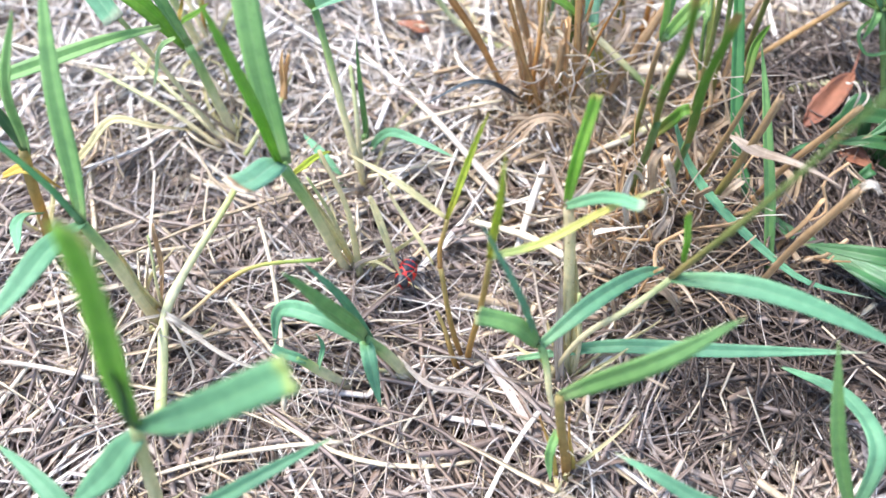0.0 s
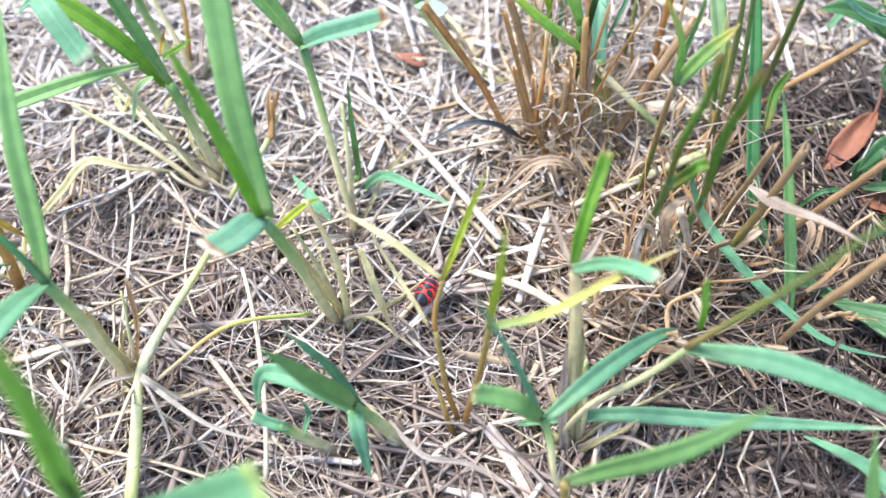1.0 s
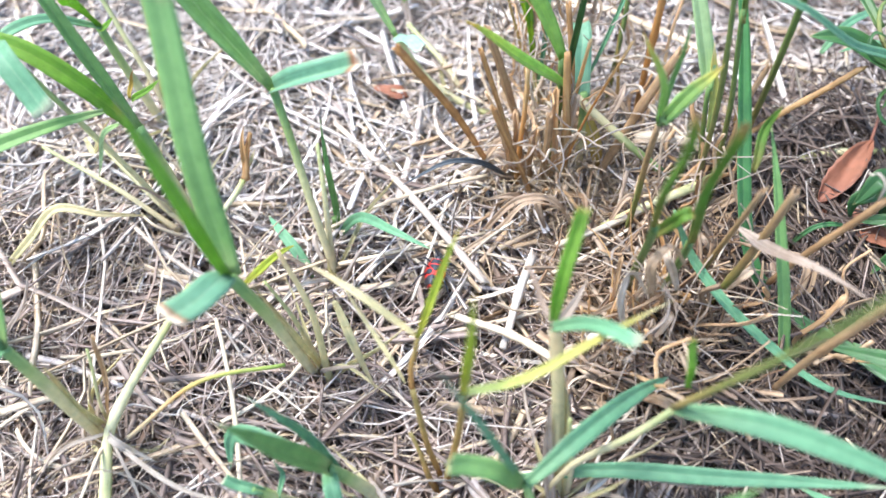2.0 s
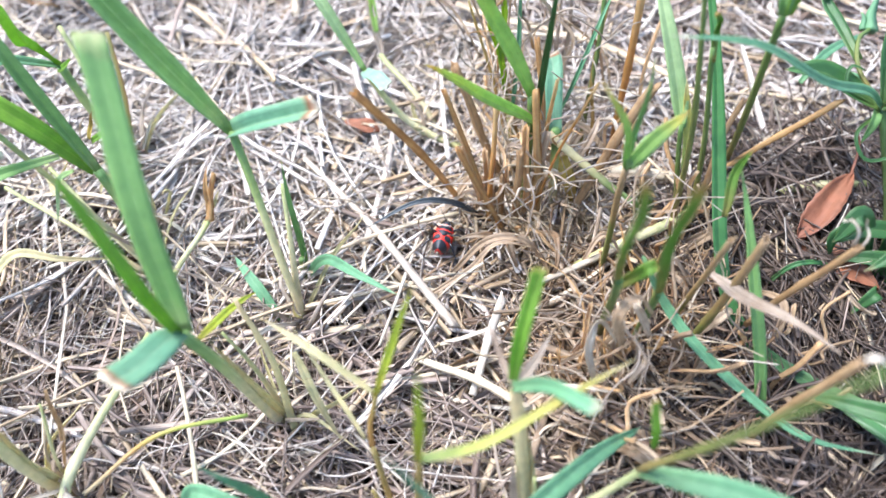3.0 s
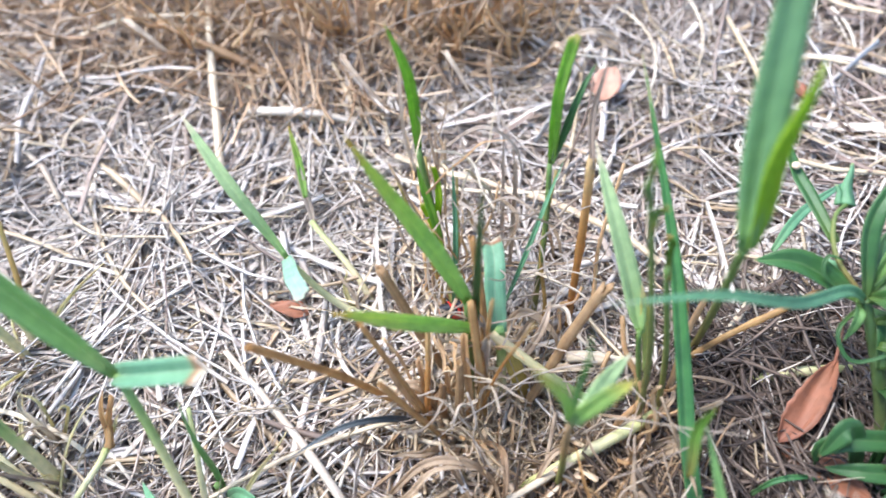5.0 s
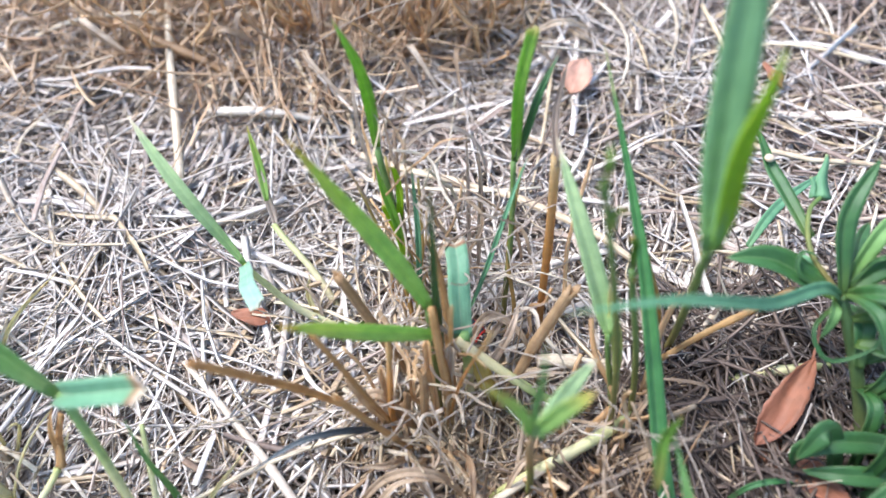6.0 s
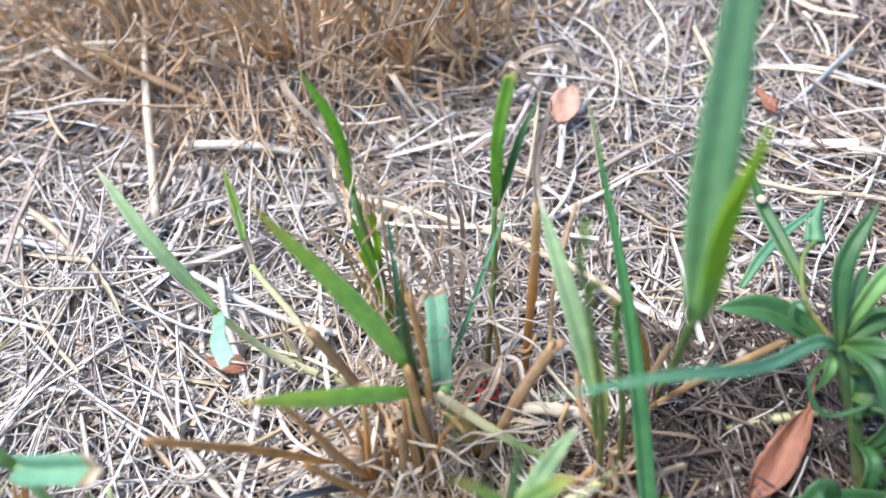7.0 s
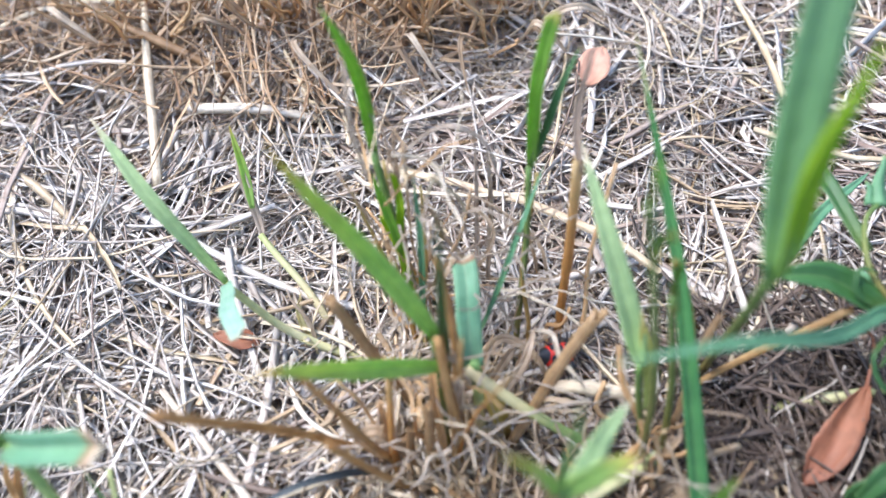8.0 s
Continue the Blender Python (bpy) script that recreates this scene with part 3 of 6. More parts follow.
def plant_mown_tall():
    """The tall mown shoot with two long blades and a cut flag leaf."""
    p = thing("grass_plant", (-0.0255, 0.092, -0.004), "tall mown grass shoot with broad green blades in dry litter", "grass", GREENS)
    node = (-0.0360, 0.0972, 0.0451)
    sheath_fan(p, (-0.0255, 0.092, -0.002), (-0.15, 0.25, 0.95), 7, 31, 0.030)
    stem(p, "stem", [(-0.0255, 0.092, -0.004), (-0.031, 0.0955, 0.022), node], 0.0013, 0.0013, STEM)
    blade(p, "split_sheath", [(-0.0240, 0.0925, -0.001), (-0.0282, 0.0962, 0.0180), (-0.0335, 0.0985, 0.0370)], 0.0018, STRAWY, fold=0.9, base=0.9, label="pale split sheath round the stem")
    stem(p, "dry_stalk", [(-0.0225, 0.0905, 0.000), (-0.0250, 0.1010, 0.0190), (-0.0300, 0.1100, 0.0330)], 0.0010, 0.0005, STRAWY)
    stem(p, "sheath", [(-0.0242, 0.0935, -0.002), (-0.028, 0.099, 0.014), (-0.0335, 0.104, 0.030)], 0.0009, 0.0003, STEM_PALE, "split pale sheath")
    blade(p, "blade", [node, (-0.0385, 0.113, 0.067), (-0.0409, 0.1306, 0.0898)], 0.0056, GREEN, cut=True, base=0.7, fold=0.1)
    blade(p, "blade", [node, (-0.0381, 0.0986, 0.0602), (-0.0422, 0.1043, 0.0751), (-0.0450, 0.1085, 0.0850)], 0.0028, FRESH, face=(0.7, -0.5, 0.4), fold=0.7)
    blade(p, "withered_leaf", [(-0.0345, 0.0985, 0.0385), (-0.0325, 0.1070, 0.0330), (-0.0291, 0.1167, 0.0230)], 0.0020, YGREEN, fold=0.6, label="narrow leaf with a brown dry tip")
    blade(p, "cut_leaf", [node, (-0.0385, 0.0905, 0.0525), (-0.0420, 0.0830, 0.0572)], 0.0062, CUT_BLUE, cut=True, base=0.5, fold=0.1, label="short leaf stub with a brown cut end")


def plant_back_left():
    """The shoot behind it, leaning to the back, with drooping blades."""
    p = thing("grass_plant", (-0.0625, 0.139, -0.004), "green grass shoot with long drooping blades and pale base", "grass", GREENS)
    node = (-0.0700, 0.1500, 0.0290)
    sheath_fan(p, (-0.0625, 0.139, -0.002), (-0.5, 0.5, 0.7), 9, 32, 0.034)
    stem(p, "stem", [(-0.0625, 0.139, -0.004), (-0.066, 0.145, 0.012), node], 0.0016, 0.0013, STEM)
    blade(p, "blade", [node, (-0.0800, 0.1530, 0.0430), (-0.0940, 0.1570, 0.0530), (-0.112, 0.158, 0.056)], 0.0050, FRESH, fold=0.45)
    blade(p, "blade", [node, (-0.0760, 0.1570, 0.0460), (-0.0840, 0.1660, 0.0620), (-0.094, 0.176, 0.074)], 0.0036, GREEN, fold=0.7, face=(0.4, -0.3, 0.8))
    blade(p, "blade", [(-0.0730, 0.1458, 0.0400), (-0.0904, 0.1370, 0.0420), (-0.1100, 0.1288, 0.0420), (-0.1220, 0.1240, 0.0420)], 0.0042, GREEN, fold=0.5, base=0.35, widest=0.5)
    blade(p, "leaf_tip", [(-0.0676, 0.1400, 0.0420), (-0.0745, 0.140, 0.036), (-0.0790, 0.1380, 0.0250)], 0.0016, PALE, fold=0.4)
    blade(p, "leaf_spike", [(-0.0735, 0.1600, 0.029), (-0.0725, 0.1615, 0.032), (-0.0707, 0.1630, 0.036)], 0.0012, OCHRE, fold=0.8)
    blade(p, "side_leaf", [(-0.0735, 0.1595, 0.028), (-0.0690, 0.1590, 0.032), (-0.0638, 0.1607, 0.034)], 0.0018, FRESH, fold=0.5)
    blade(p, "torn_leaf", [(-0.0912, 0.1522, 0.058), (-0.0860, 0.1444, 0.060), (-0.0772, 0.1342, 0.055)], 0.0052, BLUE, fold=0.3, cut=True, base=0.4, label="ragged pale blue-green leaf")
    stem(p, "stem", [(-0.0680, 0.1400, 0.0), (-0.079, 0.146, 0.03), (-0.0912, 0.1522, 0.058)], 0.0008, 0.0006, STEM)
    blade(p, "yellow_leaf", [(-0.0946, 0.1624, 0.010), (-0.0870, 0.1530, 0.016), (-0.0776, 0.1514, 0.0300)], 0.0016, STRAWY, fold=0.5)
    stem(p, "dry_stalk", [(-0.064, 0.1375, 0.0), (-0.076, 0.146, 0.006), (-0.0974, 0.1690, 0.008)], 0.0010, 0.0006, STEM_PALE)
    stem(p, "dry_stalk", [(-0.067, 0.1366, 0.0), (-0.082, 0.145, 0.007), (-0.1061, 0.1603, 0.010)], 0.0009, 0.0005, STEM_PALE)


def plant_far_back_left():
    p = thing("grass_plant", (-0.0760, 0.1720, -0.004), "green grass shoot with a folded bright blade and pale sheaths", "grass", GREENS)
    node = (-0.0850, 0.1830, 0.0320)
    sheath_fan(p, (-0.0760, 0.172, -0.002), (0.1, 0.6, 0.7), 9, 33, 0.036)
    stem(p, "stem", [(-0.0760, 0.1720, -0.004), (-0.080, 0.177, 0.014), node], 0.0013, 0.0011, STEM)
    blade(p, "blade", [node, (-0.0850, 0.1760, 0.0480), (-0.0800, 0.1680, 0.0640), (-0.0740, 0.1600, 0.0720)], 0.0034, FRESH, fold=0.7)
    blade(p, "blade", [node, (-0.0900, 0.1740, 0.0440), (-0.0960, 0.1650, 0.0480), (-0.106, 0.160, 0.044)], 0.0038, BLUE, fold=0.3)
    blade(p, "short_leaf", [node, (-0.0790, 0.1740, 0.0390), (-0.0755, 0.1735, 0.0440)], 0.0022, FRESH, fold=0.5)
    stem(p, "dry_stalk", [(-0.0740, 0.1740, -0.003), (-0.0800, 0.1850, 0.014), (-0.0900, 0.2000, 0.030)], 0.0010, 0.0006, STEM_PALE)
    stem(p, "dry_stalk", [(-0.0770, 0.1740, -0.003), (-0.0760, 0.1870, 0.014), (-0.0780, 0.2010, 0.026)], 0.0009, 0.0006, STEM_BROWN)
    sheath_fan(p, (-0.0650, 0.1500, 0.001), (0.0, 0.5, 0.7), 5, 44, 0.024)


def plant_left_edge():
    p = thing("grass_plant", (-0.0765, 0.0785, -0.004), "leaning grass shoot with one long upright blade", "grass", GREENS)
    node = (-0.0800, 0.0850, 0.0420)
    sheath_fan(p, (-0.0760, 0.0780, -0.001), (0.3, -0.2, 0.5), 9, 34, 0.026)
    stem(p, "stem", [(-0.0765, 0.0785, -0.004), (-0.0772, 0.0805, 0.018), (-0.0785, 0.083, 0.034), node], 0.0017, 0.0012, STEM)
    stem(p, "stem", [node, (-0.087, 0.091, 0.052), (-0.0985, 0.1000, 0.0610)], 0.0008, 0.0006, DARK_BLADE)
    blade(p, "blade", [node, (-0.0800, 0.101, 0.062), (-0.0795, 0.1240, 0.0810)], 0.0046, GREEN, base=0.45, fold=0.3)
    blade(p, "blade", [node, (-0.0830, 0.0700, 0.0510), (-0.0880, 0.0540, 0.0540)], 0.0058, TEAL, base=0.35, fold=0.25)
    for q, w in (([(-0.0725, 0.0770, 0.0095), (-0.0620, 0.0690, 0.0135), (-0.0500, 0.0625, 0.0105), (-0.0314, 0.0592, 0.0060)], 0.0015), ([(-0.0725, 0.0770, 0.0090), (-0.0670, 0.0735, 0.0135), (-0.0600, 0.0702, 0.0080)], 0.0024),
                 ([(-0.0720, 0.0760, 0.0090), (-0.0660, 0.0700, 0.0120), (-0.0630, 0.0620, 0.0070), (-0.0660, 0.0560, 0.0050)], 0.0009), ([(-0.0730, 0.0770, 0.0085), (-0.0790, 0.0740, 0.0120), (-0.0860, 0.0690, 0.0070)], 0.0012)):
        blade(p, "papery_sheath", q, w * 0.75, WHITE_SHEATH, fold=0.6, base=0.9, label="split white papery sheath")
    stem(p, "runner", [(-0.0548, 0.1100, 0.0180), (-0.0610, 0.0980, 0.0150), (-0.0670, 0.0880, 0.0115), (-0.0715, 0.0770, 0.0090), (-0.0712, 0.0640, 0.0070), (-0.0703, 0.0480, 0.0055)], 0.0008, 0.0015, RUNNER, label="thick pale yellow-green stalk", knots=(0.5,))
    blade(p, "split_sheath", [(-0.0740, 0.0790, 0.0080), (-0.0755, 0.0815, 0.0200), (-0.0775, 0.0840, 0.0320)], 0.0022, STRAWY, fold=0.9, base=0.9)
    stem(p, "dry_sheath", [(-0.0745, 0.0790, -0.002), (-0.0735, 0.083, 0.012), (-0.0735, 0.0920, 0.0240)], 0.0005, 0.0003, STEM_PALE)


def plant_near_left():
    """The shoot close to the lens: one upright blade and one leaf bent to the side."""
    p = thing("grass_plant", (-0.0690, 0.0260, -0.004), "bright green grass shoot with two broad young leaves", "grass", GREENS)
    node = (-0.0547, 0.0357, 0.0550)
    sheath_fan(p, (-0.0690, 0.0260, -0.002), (0.2, 0.3, 0.8), 6, 38, 0.026)
    stem(p, "stem", [(-0.0690, 0.0260, -0.004), (-0.061, 0.030, 0.026), node], 0.0014, 0.0011, STEM_PALE)
    blade(p, "inner_leaf", [(-0.0549, 0.0352, 0.0555), (-0.0530, 0.0366, 0.0650), (-0.0507, 0.0384, 0.0760)], 0.0014, DEEP, fold=0.9)
    blade(p, "blade", [node, (-0.0500, 0.0405, 0.0810), (-0.0435, 0.0445, 0.1070)], 0.0056, NEAR_GREEN, base=0.5, fold=0.35, widest=0.5, cut=True)
    blade(p, "blade", [node, (-0.041, 0.0345, 0.0650), (-0.0235, 0.0375, 0.0750)], 0.0062, YELLOW_TIP, base=0.2, fold=0.15, cut=True, widest=0.6)
    blade(p, "blade", [(-0.0660, 0.0230, 0.0220), (-0.0719, 0.0229, 0.0300), (-0.0788, 0.0291, 0.0350), (-0.0920, 0.0385, 0.0350)], 0.0050, TEAL, fold=0.2)
    blade(p, "blade", [(-0.0640, 0.0250, 0.0180), (-0.0500, 0.0255, 0.0300), (-0.0357, 0.0305, 0.0360), (-0.0226, 0.0374, 0.0360)], 0.0034, TEAL, fold=0.5)
    blade(p, "blade", [(-0.0556, 0.0350, 0.0500), (-0.0623, 0.0309, 0.0450), (-0.0727, 0.0263, 0.0350)], 0.0062, TEAL, fold=0.2, widest=0.5)


def plant_far_left_edge():
    p = thing("grass_plant", (-0.1132, 0.1046, -0.004), "grass shoot with narrow green blades and a yellowed leaf", "grass", GREENS)
    node = (-0.0994, 0.1066, 0.0400)
    sheath_fan(p, (-0.1132, 0.1046, -0.002), (0.4, 0.2, 0.8), 7, 40, 0.03)
    stem(p, "stem", [(-0.1132, 0.1046, -0.004), (-0.107, 0.106, 0.018), node], 0.0014, 0.0012, STEM_BROWN)
    blade(p, "blade", [node, (-0.0935, 0.1085, 0.058), (-0.0831, 0.1106, 0.0800)], 0.0044, GREEN, fold=0.4)
    blade(p, "blade", [node, (-0.1030, 0.112, 0.055), (-0.108, 0.118, 0.066)], 0.0030, DEEP, fold=0.4)
    blade(p, "yellow_leaf", [(-0.1122, 0.1085, 0.028), (-0.1050, 0.1068, 0.032), (-0.1004, 0.1056, 0.033), (-0.0954, 0.1045, 0.027)], 0.0026, ORANGE_LEAF, fold=0.4, label="yellowed curled leaf with dark specks")
    blade(p, "blade", [(-0.1043, 0.1022, 0.0200), (-0.104, 0.094, 0.028), (-0.1009, 0.0840, 0.0300)], 0.0034, BLUE, fold=0.2)


def plant_mown_back():
    """The mown shoot with a folded flag leaf and a long broad blade."""
    p = thing("grass_plant", (-0.0228, 0.1200, -0.004), "mown grass shoot with a folded leaf stub and long blade", "grass", GREENS)
    node = (-0.0323, 0.1479, 0.0437)
    sheath_fan(p, (-0.0228, 0.1210, -0.002), (-0.05, 0.4, 0.8), 8, 35, 0.034)
    stem(p, "stem", [(-0.0228, 0.1200, -0.004), (-0.0255, 0.129, 0.013), (-0.0285, 0.1385, 0.028), node], 0.0010, 0.0010, STEM)
    stem(p, "dry_sheath", [(-0.0230, 0.1220, -0.002), (-0.0240, 0.133, 0.012), (-0.0250, 0.1480, 0.0220)], 0.0010, 0.0005, STEM_PALE)
    blade(p, "cut_leaf", [node, (-0.0215, 0.1432, 0.0530), (-0.0095, 0.1401, 0.0586)], 0.0050, CUT_BLUE, cut=True, base=0.75, fold=0.85, label="short folded leaf with a red-brown cut end")
    blade(p, "blade", [node, (-0.0440, 0.1560, 0.0600), (-0.0560, 0.1640, 0.0760), (-0.0690, 0.1720, 0.0900)], 0.0056, GREEN, base=0.4, fold=0.85)


def plant_small_blue():
    p = thing("grass_plant", (-0.0222, 0.1335, -0.006), "small blue-green grass shoot lying in the litter", "grass", GREENS)
    b = (-0.0222, 0.1335, -0.002)
    stem(p, "stem", [(-0.0222, 0.1335, -0.006), (-0.0226, 0.134, 0.0), (-0.0228, 0.1350, 0.006)], 0.0011, 0.0010, STEM_OLIVE)
    blade(p, "blade", [b, (-0.0222, 0.138, 0.016), (-0.0213, 0.1428, 0.0380)], 0.0018, GREEN, fold=0.5)
    blade(p, "blade", [b, (-0.0150, 0.130, 0.013), (-0.0060, 0.1225, 0.019), (0.0046, 0.1157, 0.0200)], 0.0028, BLUE, fold=0.3, widest=0.25)
    blade(p, "blade", [(-0.0285, 0.1200, 0.0), (-0.0350, 0.1290, 0.006), (-0.0413, 0.1378, 0.003)], 0.0030, BLUE, fold=0.3)


def plant_arching():
    """The low shoot with an arching blue-green leaf."""
    p = thing("grass_plant", (-0.0085, 0.0605, -0.003), "low blue-green grass shoot with an arching folded leaf", "grass", GREENS)
    node = (-0.0192, 0.0644, 0.0199)
    sheath_fan(p, (-0.0085, 0.0605, -0.001), (-0.2, 0.2, 0.5), 5, 39, 0.02)
    stem(p, "stem", [(-0.0085, 0.0605, -0.003), (-0.013, 0.063, 0.010), node], 0.0016, 0.0013, STEM)
    blade(p, "blade", [node, (-0.0240, 0.0640, 0.0390), (-0.0313, 0.0634, 0.0575)], 0.0044, GREEN, fold=0.5, base=0.6, face=(0.5, -0.1, 0.7))
    blade(p, "arching_blade", [node, (-0.0290, 0.0690, 0.0240), (-0.0395, 0.0722, 0.0200), (-0.0430, 0.0675, 0.0080)], 0.0042, BLUE, fold=0.3, base=0.6, widest=0.4)
    blade(p, "blade", [node, (-0.0178, 0.0590, 0.0190), (-0.0157, 0.0515, 0.0063)], 0.0036, BLUE, fold=0.3, base=0.7, label="blade hanging down with a dry tip")
    blade(p, "blade", [(-0.0165, 0.0650, 0.0130), (-0.0225, 0.069, 0.031), (-0.0296, 0.0715, 0.0474)], 0.0022, BLUE, fold=0.5)
    q = thing("grass_sprout", (-0.0255, 0.0600, -0.002), "short blue-green grass sprout with torn tip", "grass", GREENS)
    stem(q, "stem", [(-0.0255, 0.0600, -0.002), (-0.0310, 0.0612, 0.0085), (-0.0365, 0.0622, 0.0145)], 0.0014, 0.0011, STEM)
    blade(q, "blade", [(-0.0340, 0.0618, 0.0130), (-0.0375, 0.0625, 0.0165), (-0.0412, 0.0640, 0.0175)], 0.0024, BLUE, fold=0.6, cut=True)
    blade(q, "blade", [(-0.0310, 0.0612, 0.0095), (-0.0300, 0.0650, 0.0140), (-0.0310, 0.0670, 0.0190)], 0.0012, BLUE, fold=0.5)


def plant_yellowing():
    """The forked stalk with yellow-green needles and a yellow side leaf."""
    p = thing("grass_plant", (0.0050, 0.0640, -0.004), "forked grass stalk yellowing with a brown base", "grass", GREENS)
    fork, left, right = (-0.0010, 0.0780, 0.0290), (0.0008, 0.0850, 0.0400), (0.0097, 0.0701, 0.0490)
    stem(p, "stem", [(0.0050, 0.0640, -0.004), (0.0020, 0.0700, 0.012), fork], 0.0007, 0.0006, STEM_BROWN)
    stem(p, "stem", [fork, (-0.0002, 0.0815, 0.0345), left], 0.0006, 0.0005, STEM_BROWN)
    blade(p, "blade", [left, (0.0055, 0.0900, 0.0525), (0.0103, 0.0949, 0.0655)], 0.0016, YGREEN, fold=0.6)
    blade(p, "yellow_leaf", [left, (-0.0100, 0.0930, 0.0440), (-0.0220, 0.1003, 0.0449)], 0.0016, STRAWY, fold=0.4, label="pale yellow leaf")
    blade(p, "yellow_leaf", [(-0.0025, 0.0800, 0.0270), (-0.0085, 0.0890, 0.0330), (-0.0155, 0.1000, 0.0400)], 0.0010, STRAWY, fold=0.5)
    blade(p, "yellow_leaf", [(-0.0180, 0.0990, 0.0280), (-0.0150, 0.0930, 0.0200), (-0.0100, 0.0850, 0.0060)], 0.0020, STRAWY, fold=0.3)
    stem(p, "stem", [(0.0055, 0.0645, -0.003), (0.0070, 0.0670, 0.020), right], 0.0008, 0.0006, STEM_BROWN)
    blade(p, "blade", [right, (0.0103, 0.0720, 0.0630), (0.0114, 0.0750, 0.0790)], 0.0018, YGREEN, fold=0.6)
    blade(p, "yellow_leaf", [right, (0.0200, 0.0710, 0.0540), (0.0330, 0.0770, 0.0550), (0.0500, 0.0860, 0.0500)], 0.0017, YELLOW, fold=0.4, base=0.8, label="long yellow leaf with a pale dry tip")
    stem(p, "dead_sheath", [(0.0040, 0.0625, -0.003), (0.0010, 0.066, 0.010), (-0.0020, 0.0720, 0.018)], 0.0008, 0.0004, STEM_BROWN)


def plant_pale_stalk():
    p = thing("grass_plant", (0.0303, 0.0590, -0.004), "pale straw-coloured grass stalk with a green blade on top", "grass", GREENS)
    node = (0.0268, 0.0822, 0.0479)
    sheath_fan(p, (0.0303, 0.0600, -0.002), (0.15, 0.3, 0.9), 10, 36, 0.036)
    stem(p, "stem", [(0.0303, 0.0590, -0.004), (0.0295, 0.0680, 0.0200), (0.0280, 0.0770, 0.0380), node], 0.0013, 0.0011, STRAWY, knots=(0.85,))
    blade(p, "split_sheath", [(0.0312, 0.0590, -0.002), (0.0306, 0.0690, 0.0210), (0.0290, 0.0780, 0.0390)], 0.0025, STRAWY, fold=0.8, base=0.9, label="broad split straw-coloured sheath")
    blade(p, "split_sheath", [(0.0300, 0.0600, -0.002), (0.0288, 0.0700, 0.0240), (0.0262, 0.0800, 0.0430)], 0.0018, PAPER, fold=0.8, base=0.9, label="broad split straw-coloured sheath")
    stem(p, "dry_sheath", [(0.0322, 0.0605, -0.003), (0.0322, 0.0650, 0.016), (0.0310, 0.0700, 0.030)], 0.0008, 0.0004, STEM_PALE)
    blade(p, "dry_sheath", [(0.0290, 0.0580, -0.003), (0.0275, 0.0650, 0.016), (0.0262, 0.0740, 0.034)], 0.0024, PAPER, fold=0.8, base=0.9, label="split papery sheath")
    blade(p, "blade", [node, (0.0285, 0.0890, 0.0590), (0.0307, 0.0947, 0.0694)], 0.0026, FRESH, cut=True, fold=0.6, base=0.5)
    blade(p, "blade", [node, (0.0330, 0.0790, 0.0570), (0.0385, 0.0735, 0.0616)], 0.0026, BLUE, cut=True, fold=0.4, base=0.6)
    blade(p, "papery_sheath", [node, (0.0300, 0.0860, 0.0460), (0.0360, 0.0960, 0.0420)], 0.0020, PAPER, fold=0.7, label="split papery straw sheath")
    blade(p, "papery_sheath", [node, (0.0250, 0.0880, 0.0500), (0.0225, 0.0950, 0.0500)], 0.0012, PAPER, fold=0.7)


def plant_near_right():
    p = thing("grass_plant", (0.0284, 0.0353, -0.004), "grass shoot with brown rooted base and broad green leaf", "grass", GREENS)
    node = (0.0228, 0.0439, 0.0377)
    sheath_fan(p, (0.0284, 0.0360, -0.002), (-0.1, 0.2, 0.9), 7, 37, 0.022)
    stem(p, "stem", [(0.0284, 0.0353, -0.004), (0.0262, 0.0385, 0.014), node], 0.0012, 0.0009, STEM_BROWN)
    stem(p, "dead_sheath", [(0.0265, 0.0350, -0.003), (0.0235, 0.0385, 0.012), (0.0205, 0.0440, 0.0230)], 0.0007, 0.0002, OCHRE)
    stem(p, "dead_sheath", [(0.0300, 0.0360, -0.003), (0.0285, 0.0390, 0.010), (0.0270, 0.0440, 0.0220)], 0.0007, 0.0002, OCHRE)
    blade(p, "blade", [node, (0.0370, 0.0450, 0.0530), (0.0525, 0.0488, 0.0634)], 0.0050, GREEN, fold=0.2, base=0.5, face=(0, -0.75, 0.65))
    blade(p, "blade", [(0.0240, 0.0420, 0.0200), (0.0225, 0.0370, 0.0190), (0.0225, 0.0320, 0.0120)], 0.0022, GREEN, fold=0.4)
    n2 = (0.0208, 0.0578, 0.0310)
    stem(p, "stem", [(0.0240, 0.0470, 0.0200), (0.0222, 0.0520, 0.0260), n2], 0.0006, 0.0009, STEM)
    blade(p, "blade", [n2, (0.0330, 0.0660, 0.0340), (0.0460, 0.0760, 0.0270), (0.0560, 0.0835, 0.0150)], 0.0040, BLUE, fold=0.4, base=0.5)
    blade(p, "blade", [n2, (0.0145, 0.0580, 0.0410), (0.0066, 0.0584, 0.0465)], 0.0038, GREEN, fold=0.2, cut=True, base=0.5)
    blade(p, "blade", [n2, (0.0145, 0.0600, 0.0530), (0.0059, 0.0637, 0.0759)], 0.0015, BLUE, fold=0.5)


